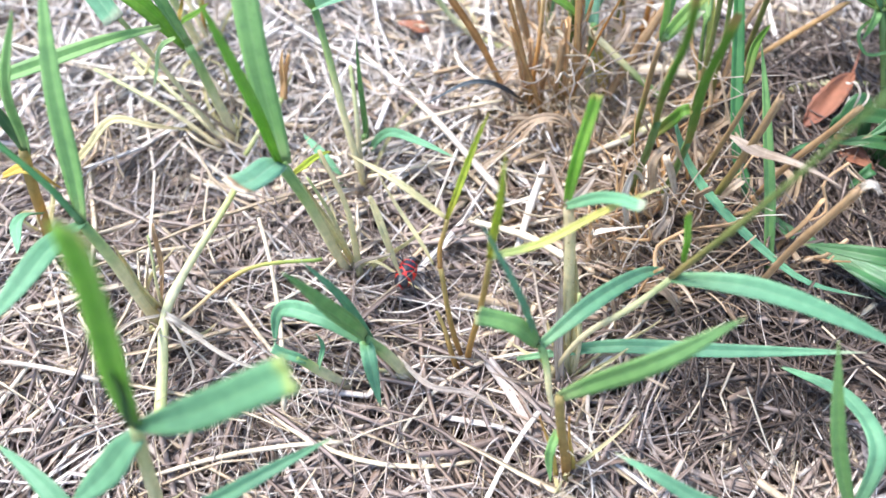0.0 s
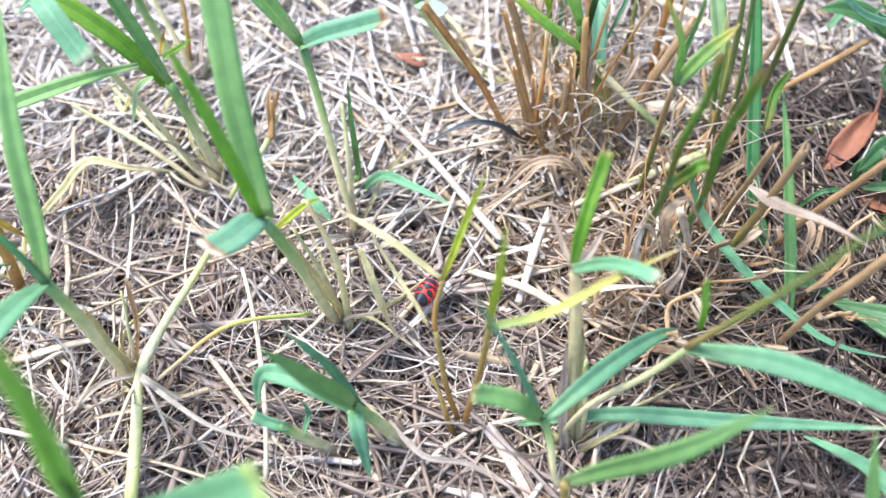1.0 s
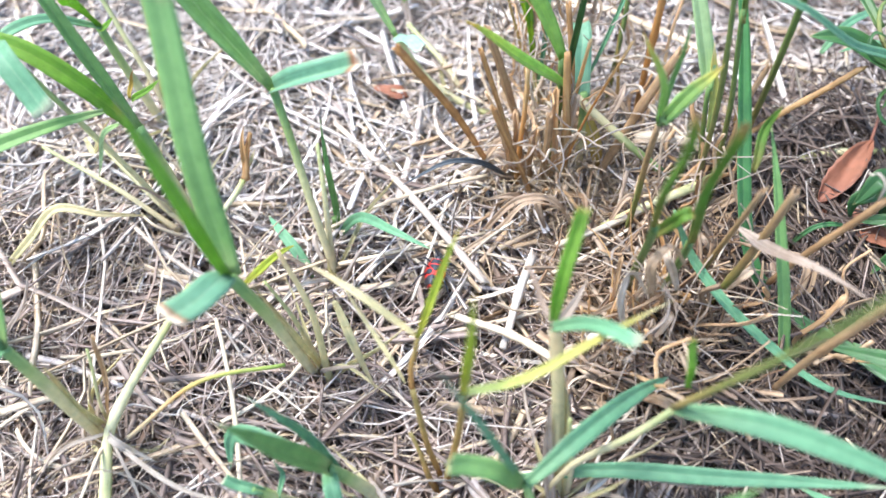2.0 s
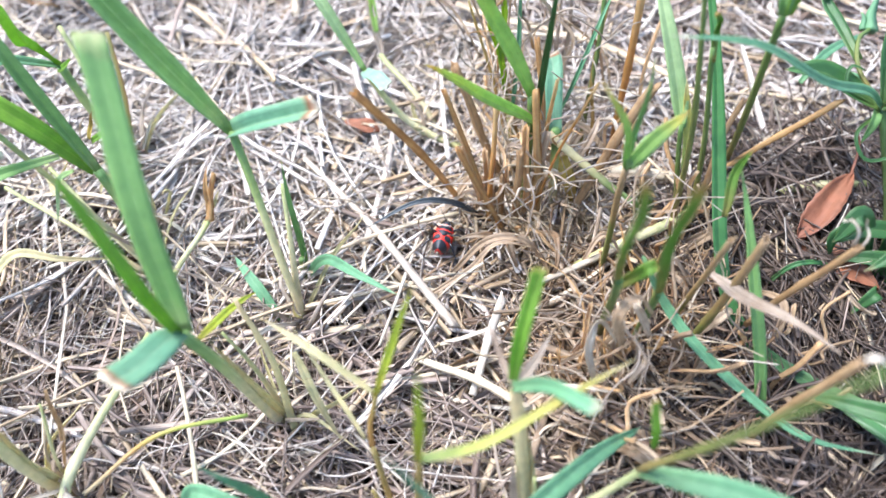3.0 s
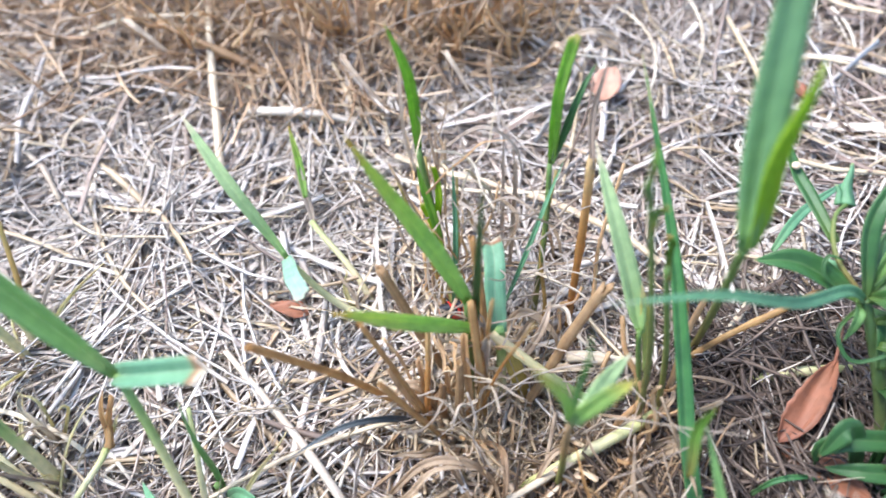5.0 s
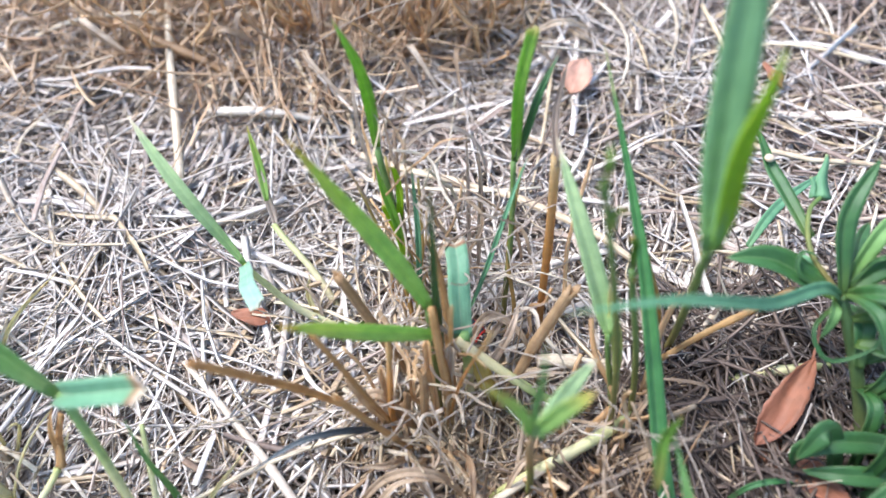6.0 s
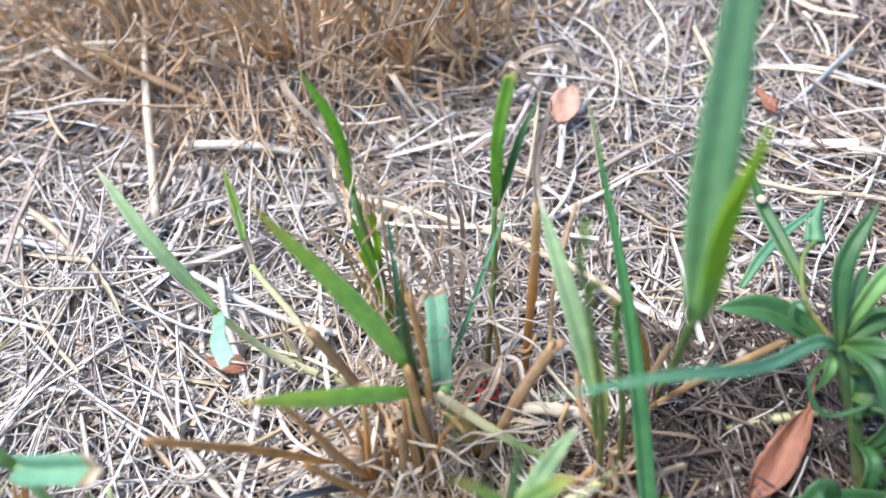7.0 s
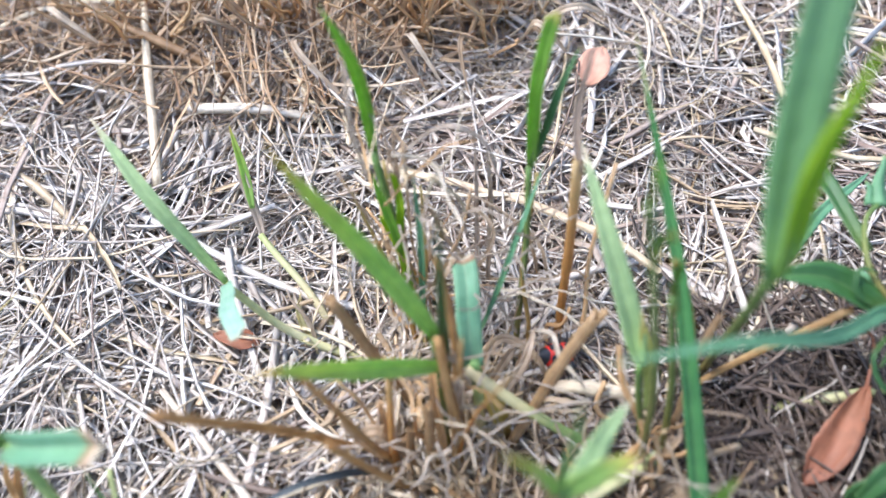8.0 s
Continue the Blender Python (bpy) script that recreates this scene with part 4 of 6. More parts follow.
def plant_leaning_right():
    """The long stalk that leans across, with a broad leaf bent away."""
    p = thing("grass_plant", (0.0270, 0.0605, 0.0), "long leaning yellow-green grass stalk with a bent blue-green leaf", "grass", GREENS)
    node = (0.0489, 0.0684, 0.0407)
    stem(p, "stem", [(0.0270, 0.0605, 0.0), (0.0324, 0.0638, 0.0190), (0.0410, 0.0660, 0.0310), node], 0.0007, 0.0007, STEM_PALE)
    stem(p, "stem", [node, (0.0519, 0.0664, 0.0607), (0.0552, 0.0642, 0.0830), (0.0590, 0.0620, 0.1080)], 0.0008, 0.0005, STEM_OLIVE, knots=(0.4,))
    blade(p, "blade", [node, (0.0620, 0.0620, 0.0480), (0.0760, 0.0560, 0.0480), (0.0930, 0.0500, 0.0420)], 0.0044, BLUE, fold=0.3, base=0.5)
    blade(p, "blade", [(0.0522, 0.0718, 0.04), (0.0511, 0.074, 0.047), (0.0499, 0.0759, 0.054)], 0.0016, FRESH, fold=0.5, cut=True)
    q = thing("loose_grass", (0.0180, 0.0640, 0.004), "long dark blue-green grass blade lying on the litter", "grass", GREENS)
    blade(q, "blade", [(0.0180, 0.0640, 0.004), (0.0400, 0.0640, 0.0125), (0.0640, 0.0600, 0.0190), (0.0920, 0.0545, 0.0290)], 0.0036, BLUE, fold=0.35, widest=0.5, base=0.3)


def plants_lower_right():
    p = thing("grass_plant", (0.0905, 0.0230, -0.003), "blue-green grass shoot with arching narrow leaves", "grass", GREENS)
    stem(p, "stem", [(0.0905, 0.0230, -0.003), (0.090, 0.0240, 0.006), (0.0895, 0.0250, 0.012)], 0.0014, 0.0012, STEM)
    blade(p, "blade", [(0.0895, 0.0250, 0.010), (0.0925, 0.0360, 0.022), (0.0915, 0.0490, 0.017), (0.0824, 0.0610, 0.0040)], 0.0042, BLUE, fold=0.3)
    blade(p, "blade", [(0.0890, 0.0240, 0.008), (0.0700, 0.0225, 0.016), (0.0538, 0.0245, 0.0230), (0.0426, 0.0292, 0.0300), (0.0340, 0.0347, 0.0300)], 0.0036, BLUE, fold=0.3)
    blade(p, "blade", [(0.0890, 0.0240, 0.008), (0.0780, 0.0350, 0.0350), (0.0715, 0.0480, 0.0560)], 0.0030, GREEN, fold=0.5, twist=(10, 50))


def plant_right_blade():
    p = thing("grass_plant", (0.0880, 0.0800, -0.004), "upright narrow blue-green grass blade with a bud at its tip", "grass", GREENS)
    blade(p, "blade", [(0.0880, 0.0800, -0.004), (0.0850, 0.0950, 0.0170), (0.0810, 0.1110, 0.0340), (0.0776, 0.1266, 0.0502)], 0.0030, GREEN, fold=0.4, widest=0.4)
    blade(p, "bud_leaf", [(0.0735, 0.1185, 0.0440), (0.0757, 0.1238, 0.0503), (0.0782, 0.1272, 0.0552)], 0.0021, OLIVE, fold=0.7, base=0.5)
    q = thing("loose_grass", (0.0607, 0.1190, 0.028), "long curved blue-green grass blade sinking into the litter", "grass", GREENS)
    blade(q, "blade", [(0.0575, 0.1130, 0.0380), (0.0640, 0.1080, 0.026), (0.0710, 0.0990, 0.0205), (0.0805, 0.0900, 0.0150), (0.0920, 0.0800, 0.0120), (0.1090, 0.0750, 0.0110)], 0.0025, BLUE, fold=0.4, base=0.3)


def plant_dark_upright():
    p = thing("grass_plant", (0.1092, 0.0810, 0.008), "long dark green grass blade rising out of the litter", "grass", GREENS)
    blade(p, "blade", [(0.1160, 0.0740, 0.010), (0.1037, 0.0907, 0.0070), (0.0904, 0.1045, 0.0050), (0.0850, 0.1165, 0.0090), (0.0830, 0.1290, 0.0180), (0.0832, 0.1470, 0.0290), (0.0826, 0.1680, 0.0440), (0.0793, 0.2001, 0.0661)], 0.0036, DARK_BLADE, fold=0.45, base=0.8, widest=0.62)
    blade(p, "base_sheath", [(0.1030, 0.0915, 0.0080), (0.1110, 0.0820, 0.0095), (0.1200, 0.0740, 0.0120), (0.1330, 0.0660, 0.0130)], 0.0062, DARK_BLADE, fold=0.35, base=0.5, wave=0.0012, label="broad wavy leaf at the foot of the blade")
    v = thing("grass_stalk", (0.0775, 0.1395, -0.004), "dark olive grass stalk topped with green buds", "grass", GREENS)
    stem(v, "stem", [(0.0775, 0.1395, -0.004), (0.0745, 0.1440, 0.0330), (0.0705, 0.1490, 0.0620), (0.0674, 0.1538, 0.0850)], 0.0008, 0.0005, STEM_OLIVE, knots=(0.45,))
    blade(v, "bud_leaf", [(0.0688, 0.1512, 0.0750), (0.0694, 0.1516, 0.0785), (0.0699, 0.1516, 0.0810)], 0.0012, OLIVE, fold=0.9, cut=True)
    blade(v, "bud_leaf", [(0.0674, 0.1538, 0.0840), (0.0674, 0.1555, 0.0880), (0.0680, 0.1570, 0.0905)], 0.0011, OLIVE, fold=0.9)
    blade(v, "bud_leaf", [(0.0678, 0.1530, 0.0800), (0.0670, 0.1530, 0.0840), (0.0664, 0.1540, 0.0865)], 0.0011, OLIVE, fold=0.9)
    w = thing("grass_stalk", (0.0830, 0.1420, -0.004), "short olive grass stalk", "grass", GREENS)
    stem(w, "stem", [(0.0830, 0.1420, -0.004), (0.0800, 0.1480, 0.0280), (0.0765, 0.1540, 0.0560)], 0.0008, 0.0006, STEM_OLIVE)
    blade(w, "bud_leaf", [(0.0770, 0.1530, 0.0530), (0.0760, 0.1555, 0.0600), (0.0752, 0.1560, 0.0640)], 0.0014, OLIVE, fold=0.8, cut=True)


def plant_big_right():
    """The tall shoot with the broadest blade, seen from below the tips."""
    p = thing("grass_plant", (0.0955, 0.1605, -0.004), "tall grass shoot with very broad green blades", "grass", GREENS)
    node = (0.0851, 0.1487, 0.0697)
    stem(p, "stem", [(0.0955, 0.1605, -0.004), (0.0930, 0.1570, 0.0220), (0.0890, 0.1520, 0.0480), node], 0.0009, 0.0008, STEM_OLIVE)
    blade(p, "blade", [node, (0.0869, 0.1661, 0.0997), (0.0886, 0.1823, 0.1277)], 0.0061, BROAD_GREEN, fold=0.25, base=0.35, face=(-0.25, -1, 0.1), widest=0.3)
    blade(p, "blade", [node, (0.0872, 0.1545, 0.0850), (0.0900, 0.1605, 0.1010)], 0.0058, LIME_GREEN, fold=0.5, base=0.4, face=(0.6, -1, 0.2))
    stem(p, "dead_stem", [(0.0940, 0.1620, -0.003), (0.0900, 0.1630, 0.0200), (0.0850, 0.1650, 0.0400)], 0.0010, 0.0006, STEM_BROWN)


def plant_tussock_greens():
    """Green shoots in the brown tussock."""
    p = thing("grass_plant", (0.0380, 0.1480, -0.004), "grass shoot with a broad lime-green blade in a brown tussock", "grass", GREENS)
    b = (0.0385, 0.1615, 0.0350)
    stem(p, "stem", [(0.0380, 0.1480, -0.004), (0.0385, 0.1550, 0.015), b], 0.0012, 0.0010, STEM_OLIVE)
    blade(p, "blade", [b, (0.0300, 0.1690, 0.0530), (0.0180, 0.1759, 0.0766)], 0.0040, LIME, fold=0.55, base=0.6)
    blade(p, "low_blade", [(0.0400, 0.1580, 0.0280), (0.0330, 0.1549, 0.0385), (0.0230, 0.1507, 0.0510), (0.0131, 0.1466, 0.0628)], 0.0034, LIME, fold=0.4, base=0.5, widest=0.5, label="low green blade with a yellow tip")
    blade(p, "blade", [(0.0400, 0.1610, 0.0150), (0.0408, 0.1590, 0.0480), (0.0413, 0.1560, 0.0860)], 0.0017, DEEP, fold=0.7, base=0.8)
    q = thing("grass_plant", (0.0470, 0.1500, -0.004), "short wide blue-green leaf with a torn brown tip", "grass", GREENS)
    stem(q, "stem", [(0.0470, 0.1500, -0.004), (0.0460, 0.1550, 0.010), (0.0455, 0.1602, 0.0233)], 0.0011, 0.0011, STEM)
    blade(q, "blade", [(0.0455, 0.1602, 0.0213), (0.0458, 0.1710, 0.0300), (0.0456, 0.1800, 0.0300)], 0.0050, CUT_BLUE, fold=0.3, cut=True, base=0.9)
    stem(q, "runner", [(0.0440, 0.1590, 0.0230), (0.0540, 0.1520, 0.0160), (0.0680, 0.1460, 0.0060)], 0.0012, 0.0010, STEM, flat=0.7)
    r = thing("grass_plant", (0.0335, 0.1890, -0.004), "bright green grass shoot with frayed dry sheaths", "grass", GREENS)
    stem(r, "stem", [(0.0370, 0.1700, -0.002), (0.0340, 0.1850, 0.020), (0.0309, 0.2001, 0.0421)], 0.0009, 0.0008, STEM_OLIVE)
    blade(r, "blade", [(0.0309, 0.2001, 0.0421), (0.0300, 0.2030, 0.0600), (0.0269, 0.2031, 0.0773)], 0.0027, FRESH, fold=0.5, base=0.6)
    blade(r, "blade", [(0.0340, 0.1850, 0.020), (0.0320, 0.1900, 0.034), (0.0300, 0.1950, 0.0420)], 0.0020, FRESH, fold=0.6)
    blade(r, "blade", [(0.0360, 0.1740, 0.010), (0.0375, 0.1830, 0.030), (0.0385, 0.1900, 0.0480)], 0.0014, BLUE, fold=0.6)
    for k in range(9):
        a, w = 0.7 * k, 0.0016 * math.cos(5 * k)
        stem(r, "dead_stem", [(0.0365 + 0.003 * math.sin(a), 0.1720 + 0.003 * math.cos(a), -0.002), (0.0352 + 0.003 * math.sin(a) + w, 0.180 + 0.003 * math.cos(a), 0.011), (0.0340 + 0.004 * math.sin(a) - w, 0.187 + 0.003 * math.cos(a) + w, 0.022), (0.0320 + 0.008 * math.sin(a), 0.197 + 0.005 * math.cos(2 * a), 0.036 + 0.012 * math.sin(3 * a))], 0.00025 + 0.0004 * (k % 3 == 0), 0.0003, (STEM_BROWN, TUFT_LEAF, STUBBLE)[k % 3])
    for q in ([(0.0352, 0.1800, 0.014), (0.0330, 0.1860, 0.024), (0.0306, 0.1915, 0.031)], [(0.0338, 0.1880, 0.025), (0.0345, 0.1915, 0.033), (0.0335, 0.1950, 0.040)]):
        blade(r, "green_sheath", q, 0.0017, LIME_GREEN, fold=0.8, base=0.8, cut=True)
    s = thing("grass_plant", (0.0600, 0.1850, -0.004), "upright mown grass stalk with a dark green blade", "grass", GREENS)
    stem(s, "stem", [(0.0560, 0.1680, -0.004), (0.0585, 0.1800, 0.020), (0.0609, 0.1921, 0.0415)], 0.0007, 0.0006, STEM_OLIVE)
    blade(s, "blade", [(0.0609, 0.1921, 0.0415), (0.0625, 0.1975, 0.0570), (0.0650, 0.2012, 0.0709)], 0.0026, FRESH, fold=0.5, cut=True, base=0.6)
    blade(s, "blade", [(0.0609, 0.1921, 0.0415), (0.0660, 0.1970, 0.0540), (0.0715, 0.2030, 0.0620)], 0.0018, DEEP, fold=0.6)
    for x, dx in ((0.0560, 0.0065), (0.066, 0.013)):
        stem(s, "dead_stem", [(x, 0.165, -0.003), (x + dx * 0.3 + 0.0014, 0.172, 0.009), (x + dx * 0.6 - 0.0012, 0.181, 0.022), (x + dx, 0.193, 0.038)], 0.0006, 0.0004, (STEM_BROWN, STUBBLE)[x > 0.058])
    blade(s, "blade", [(0.0480, 0.1690, 0.018), (0.0560, 0.1790, 0.034), (0.0640, 0.1900, 0.046)], 0.0012, BLUE, fold=0.6)


def plant_runner():
    """The runner over the litter with an upright blade and a short hanging leaf."""
    p = thing("grass_plant", (0.0300, 0.1700, 0.0), "creeping grass runner with one blue-green blade and short leaf", "grass", GREENS)
    node = (-0.0047, 0.1847, 0.0220)
    sheath_fan(p, (0.0120, 0.1765, 0.001), (-0.2, 0.4, 0.4), 5, 41, 0.022)
    stem(p, "stem", [(0.0300, 0.1700, 0.0), (0.0144, 0.1754, 0.0030), (0.0040, 0.1795, 0.0090), node], 0.0011, 0.0008, RUNNER, knots=(0.45,))
    blade(p, "blade", [node, (-0.0140, 0.1960, 0.0360), (-0.0253, 0.2118, 0.0486)], 0.0033, PALE, fold=0.4, base=0.4, widest=0.5)
    blade(p, "short_leaf", [node, (-0.0010, 0.1750, 0.0310), (0.0025, 0.1660, 0.0360)], 0.0038, PALE_BLUE, fold=0.15, cut=True, base=0.7, label="short pale blue-green leaf")
    q = thing("grass_plant", (0.0167, 0.1774, -0.002), "pale grass sprout at the end of a dry runner", "grass", GREENS)
    stem(q, "stem", [(0.0167, 0.1774, -0.002), (0.0080, 0.1920, 0.0040), (-0.0018, 0.2067, 0.0060)], 0.0010, 0.0008, STEM_PALE)
    blade(q, "papery_sheath", [(-0.0018, 0.2067, 0.0050), (-0.0038, 0.2170, 0.0120), (-0.0058, 0.2270, 0.0180)], 0.0024, PAPER, fold=0.8)
    blade(q, "blade", [(-0.0025, 0.2120, 0.0100), (-0.0040, 0.2200, 0.0160), (-0.0053, 0.2280, 0.0230)], 0.0022, LIME, fold=0.7)


def plant_pale_right():
    p = thing("grass_plant", (0.0775, 0.1420, -0.004), "pale green upright grass blade with a whitish tip", "grass", GREENS)
    blade(p, "blade", [(0.0752, 0.1520, 0.0310), (0.0735, 0.1600, 0.0390), (0.0705, 0.1720, 0.0500), (0.0679, 0.1835, 0.0590)], 0.0044, PALE, fold=0.35, base=0.35, widest=0.25)
    stem(p, "stem", [(0.0775, 0.1420, -0.004), (0.0768, 0.1455, 0.012), (0.0752, 0.1522, 0.0320)], 0.0007, 0.0006, STEM_OLIVE)
    blade(p, "yellow_leaf", [(0.0770, 0.1480, 0.020), (0.0770, 0.1540, 0.032), (0.0755, 0.1600, 0.040)], 0.0024, YELLOW, fold=0.3, label="yellowed inner leaf")
    q = thing("grass_plant", (0.0545, 0.1200, 0.0), "small green grass sprout with two spreading leaves", "grass", GREENS)
    node = (0.0546, 0.1280, 0.0490)
    stem(q, "stem", [(0.0560, 0.1290, -0.003), (0.0552, 0.1285, 0.0240), node], 0.0008, 0.0007, STUB_MIX)
    blade(q, "blade", [node, (0.0515, 0.1280, 0.0630), (0.0456, 0.1277, 0.0761)], 0.0020, SPROUT, fold=0.5, base=0.7)
    blade(q, "blade", [node, (0.0590, 0.1290, 0.0590), (0.0631, 0.1284, 0.0665)], 0.0030, SPROUT, fold=0.4, base=0.6)
    blade(q, "blade", [node, (0.0550, 0.1310, 0.0620), (0.0555, 0.1330, 0.0760)], 0.0012, GREEN, fold=0.6)
    blade(q, "blade", [(0.0546, 0.1280, 0.0500), (0.0590, 0.1320, 0.0520), (0.0640, 0.1370, 0.0480), (0.0690, 0.1424, 0.0436)], 0.0036, PALE, fold=0.2, base=0.6)


def plant_right_cut_stalks():
    """Cut stalks close to the lens beside the right tussock."""
    p = thing("grass_plant", (0.0560, 0.1000, -0.004), "cluster of mown green stalks cut off short", "grass", GREENS)
    stem(p, "cut_stalk", [(0.0540, 0.1110, -0.004), (0.0505, 0.1060, 0.0250), (0.0473, 0.1003, 0.0536)], 0.0009, 0.0009, STEM_OLIVE)
    blade(p, "cut_blade", [(0.0473, 0.1003, 0.0520), (0.0446, 0.0960, 0.0760), (0.0423, 0.0918, 0.0964)], 0.0023, OLIVE, fold=0.6, cut=True, base=0.7)
    stem(p, "cut_stalk", [(0.0612, 0.1065, -0.004), (0.0595, 0.1050, 0.0180), (0.0575, 0.1030, 0.0420)], 0.0010, 0.0009, STEM_OLIVE)
    blade(p, "cut_blade", [(0.0575, 0.1030, 0.0400), (0.0553, 0.1010, 0.0630), (0.0533, 0.0990, 0.0850)], 0.0026, OLIVE, fold=0.4, cut=True, base=0.7)
    blade(p, "blade", [(0.0490, 0.1030, 0.0440), (0.0520, 0.1015, 0.0540), (0.0545, 0.1010, 0.0560)], 0.0026, OLIVE, fold=0.5, cut=True)


def rosette():
    """The leafy weed with curved leaves and closed buds."""
    p = thing("weed_rosette", (0.1319, 0.1230, -0.004), "dark green leafy weed with curling leaves and closed buds", "weed", GREENS)
    c = (0.1255, 0.1560, 0.0300)
    stem(p, "stem", [(0.1319, 0.1230, -0.004), (0.1312, 0.1400, 0.013), (0.1280, 0.1510, 0.025), c], 0.0018, 0.0012, WEED_STEM)
    rng = random.Random(5)
    for k in range(9):
        u = k / 8
        f = np.array((0.1319 - 0.0064 * u * u, 0.1230 + 0.032 * u, 0.032 * u))
        a = rng.uniform(-1.4, 1.5)
        d = np.array((math.cos(a), math.sin(a), 0.0)) * rng.uniform(0.010, 0.018)
        blade(p, "stem_leaf", [tuple(f), tuple(f + d * 0.5 + np.array((0, 0, 0.006))), tuple(f + d + np.array((0, 0, rng.uniform(-0.003, 0.006))))], rng.uniform(0.0030, 0.0046), DEEP, fold=0.45, base=0.45, widest=0.45, twist=(rng.uniform(-25, 25), rng.uniform(-60, 60)))
    for tip, mid, w, m in (((0.1025, 0.1655, 0.0349), (0.1140, 0.1630, 0.0350), 0.0058, DEEP), ((0.1340, 0.1775, 0.0490), (0.1262, 0.1670, 0.0440), 0.0042, DEEP),
                           ((0.1410, 0.1690, 0.0400), (0.1330, 0.1640, 0.0400), 0.0036, GREEN), ((0.1440, 0.1560, 0.0380), (0.1350, 0.1580, 0.0400), 0.0044, DEEP),
                           ((0.1360, 0.1440, 0.0360), (0.1310, 0.1510, 0.0380), 0.0038, DEEP), ((0.1150, 0.1690, 0.0260), (0.1200, 0.1630, 0.0330), 0.0026, BLUE),
                           ((0.1400, 0.1740, 0.0280), (0.1330, 0.1660, 0.0330), 0.0036, DEEP), ((0.1200, 0.1480, 0.0260), (0.1220, 0.1520, 0.0320), 0.0024, GREEN), ((0.1420, 0.1480, 0.0250), (0.1340, 0.1530, 0.0320), 0.0040, DEEP)):
        blade(p, "leaf", [c, mid, tip], w, m, fold=0.5, base=0.4, widest=0.45)
    for f, tip, mid, w in (((0.1300, 0.1450, 0.019), (0.1380, 0.1400, 0.0260), (0.1345, 0.1440, 0.0270), 0.0040), ((0.1312, 0.1400, 0.013), (0.1400, 0.1340, 0.0180), (0.1350, 0.1380, 0.0200), 0.0044), ((0.1290, 0.1490, 0.023), (0.1390, 0.1590, 0.0240), (0.1345, 0.1530, 0.0270), 0.0040)):
        blade(p, "stem_leaf", [f, mid, tip], w, DEEP, fold=0.5, base=0.5, widest=0.45)
    blade(p, "long_leaf", [c, (0.1180, 0.1545, 0.0390), (0.1000, 0.1460, 0.0525), (0.0780, 0.1400, 0.0700), (0.0585, 0.1365, 0.0775)], 0.0027, BLUE, fold=0.4, base=0.7, widest=0.3, label="long narrow leaf reaching over the grass")
    for q in (((0.1245, 0.1570, 0.030), (0.1170, 0.1600, 0.035), (0.1175, 0.1640, 0.037), (0.1215, 0.1630, 0.036)), ((0.1250, 0.1550, 0.028), (0.1190, 0.1500, 0.027), (0.1210, 0.1440, 0.025), (0.1290, 0.1440, 0.028), (0.1310, 0.1480, 0.031)),
              ((0.1265, 0.1565, 0.032), (0.1310, 0.1590, 0.039), (0.1350, 0.1550, 0.040), (0.1365, 0.1500, 0.034))):
        blade(p, "curled_leaf", list(q), 0.0010, DEEP, fold=0.5, base=0.9)
    stem(p, "flower_stalk", [c, (0.1205, 0.1640, 0.0350), (0.1240, 0.1740, 0.0350), (0.1283, 0.1785, 0.0345)], 0.0006, 0.0005, STEM_OLIVE)
    for pts, w in (([(0.1284, 0.1783, 0.0340), (0.1294, 0.1818, 0.0352), (0.1300, 0.1845, 0.0368), (0.1305, 0.1870, 0.0385)], 0.0017), ([(0.1272, 0.1790, 0.0338), (0.1270, 0.1812, 0.0346), (0.1272, 0.1832, 0.0358)], 0.0011)):
        stem(p, "bud", pts, w, 0.0003, TEAL, "closed blue-green bud", ridge=0.25)
    q = thing("weed_rosette", (0.1250, 0.1200, -0.004), "low dark green weed with rounded strap leaves", "weed", GREENS)
    for tip, mid, w in (((0.1111, 0.1270, 0.0150), (0.1180, 0.1300, 0.0200), 0.0050), ((0.1320, 0.1310, 0.0180), (0.1290, 0.1260, 0.0200), 0.0044), ((0.1140, 0.1100, 0.0080), (0.1190, 0.1140, 0.0120), 0.0034), ((0.1400, 0.1180, 0.0140), (0.1330, 0.1200, 0.0180), 0.0046), ((0.1300, 0.1420, 0.0130), (0.1290, 0.1330, 0.0180), 0.0036)):
        blade(q, "leaf", [(0.1250, 0.1200, -0.004), mid, tip], w, DEEP, fold=0.3, base=0.35, widest=0.55)
    for pts, w in (([(0.1250, 0.1200, -0.004), (0.1328, 0.1269, 0.012), (0.1212, 0.1290, 0.017), (0.1132, 0.1290, 0.014), (0.1136, 0.1272, 0.007)], 0.0046), ([(0.1250, 0.1200, -0.004), (0.1321, 0.1215, 0.009), (0.1214, 0.1232, 0.012), (0.1141, 0.1261, 0.008)], 0.0042)):
        blade(q, "strap_leaf", pts, w, DEEP, fold=0.35, base=0.5, widest=0.5, wave=0.0003)
    g = thing("loose_grass", (0.0985, 0.1220, 0.003), "thin blue-green grass blade arching over litter", "grass", GREENS)
    blade(g, "blade", [(0.0985, 0.1220, 0.003), (0.1029, 0.1241, 0.009), (0.1101, 0.1241, 0.010), (0.1194, 0.1227, 0.003)], 0.0013, DARK_BLADE, fold=0.4, base=0.8)
    s = thing("weed_rosette", (0.1420, 0.0900, -0.004), "dark green weed leaves spreading over dry litter", "weed", GREENS)
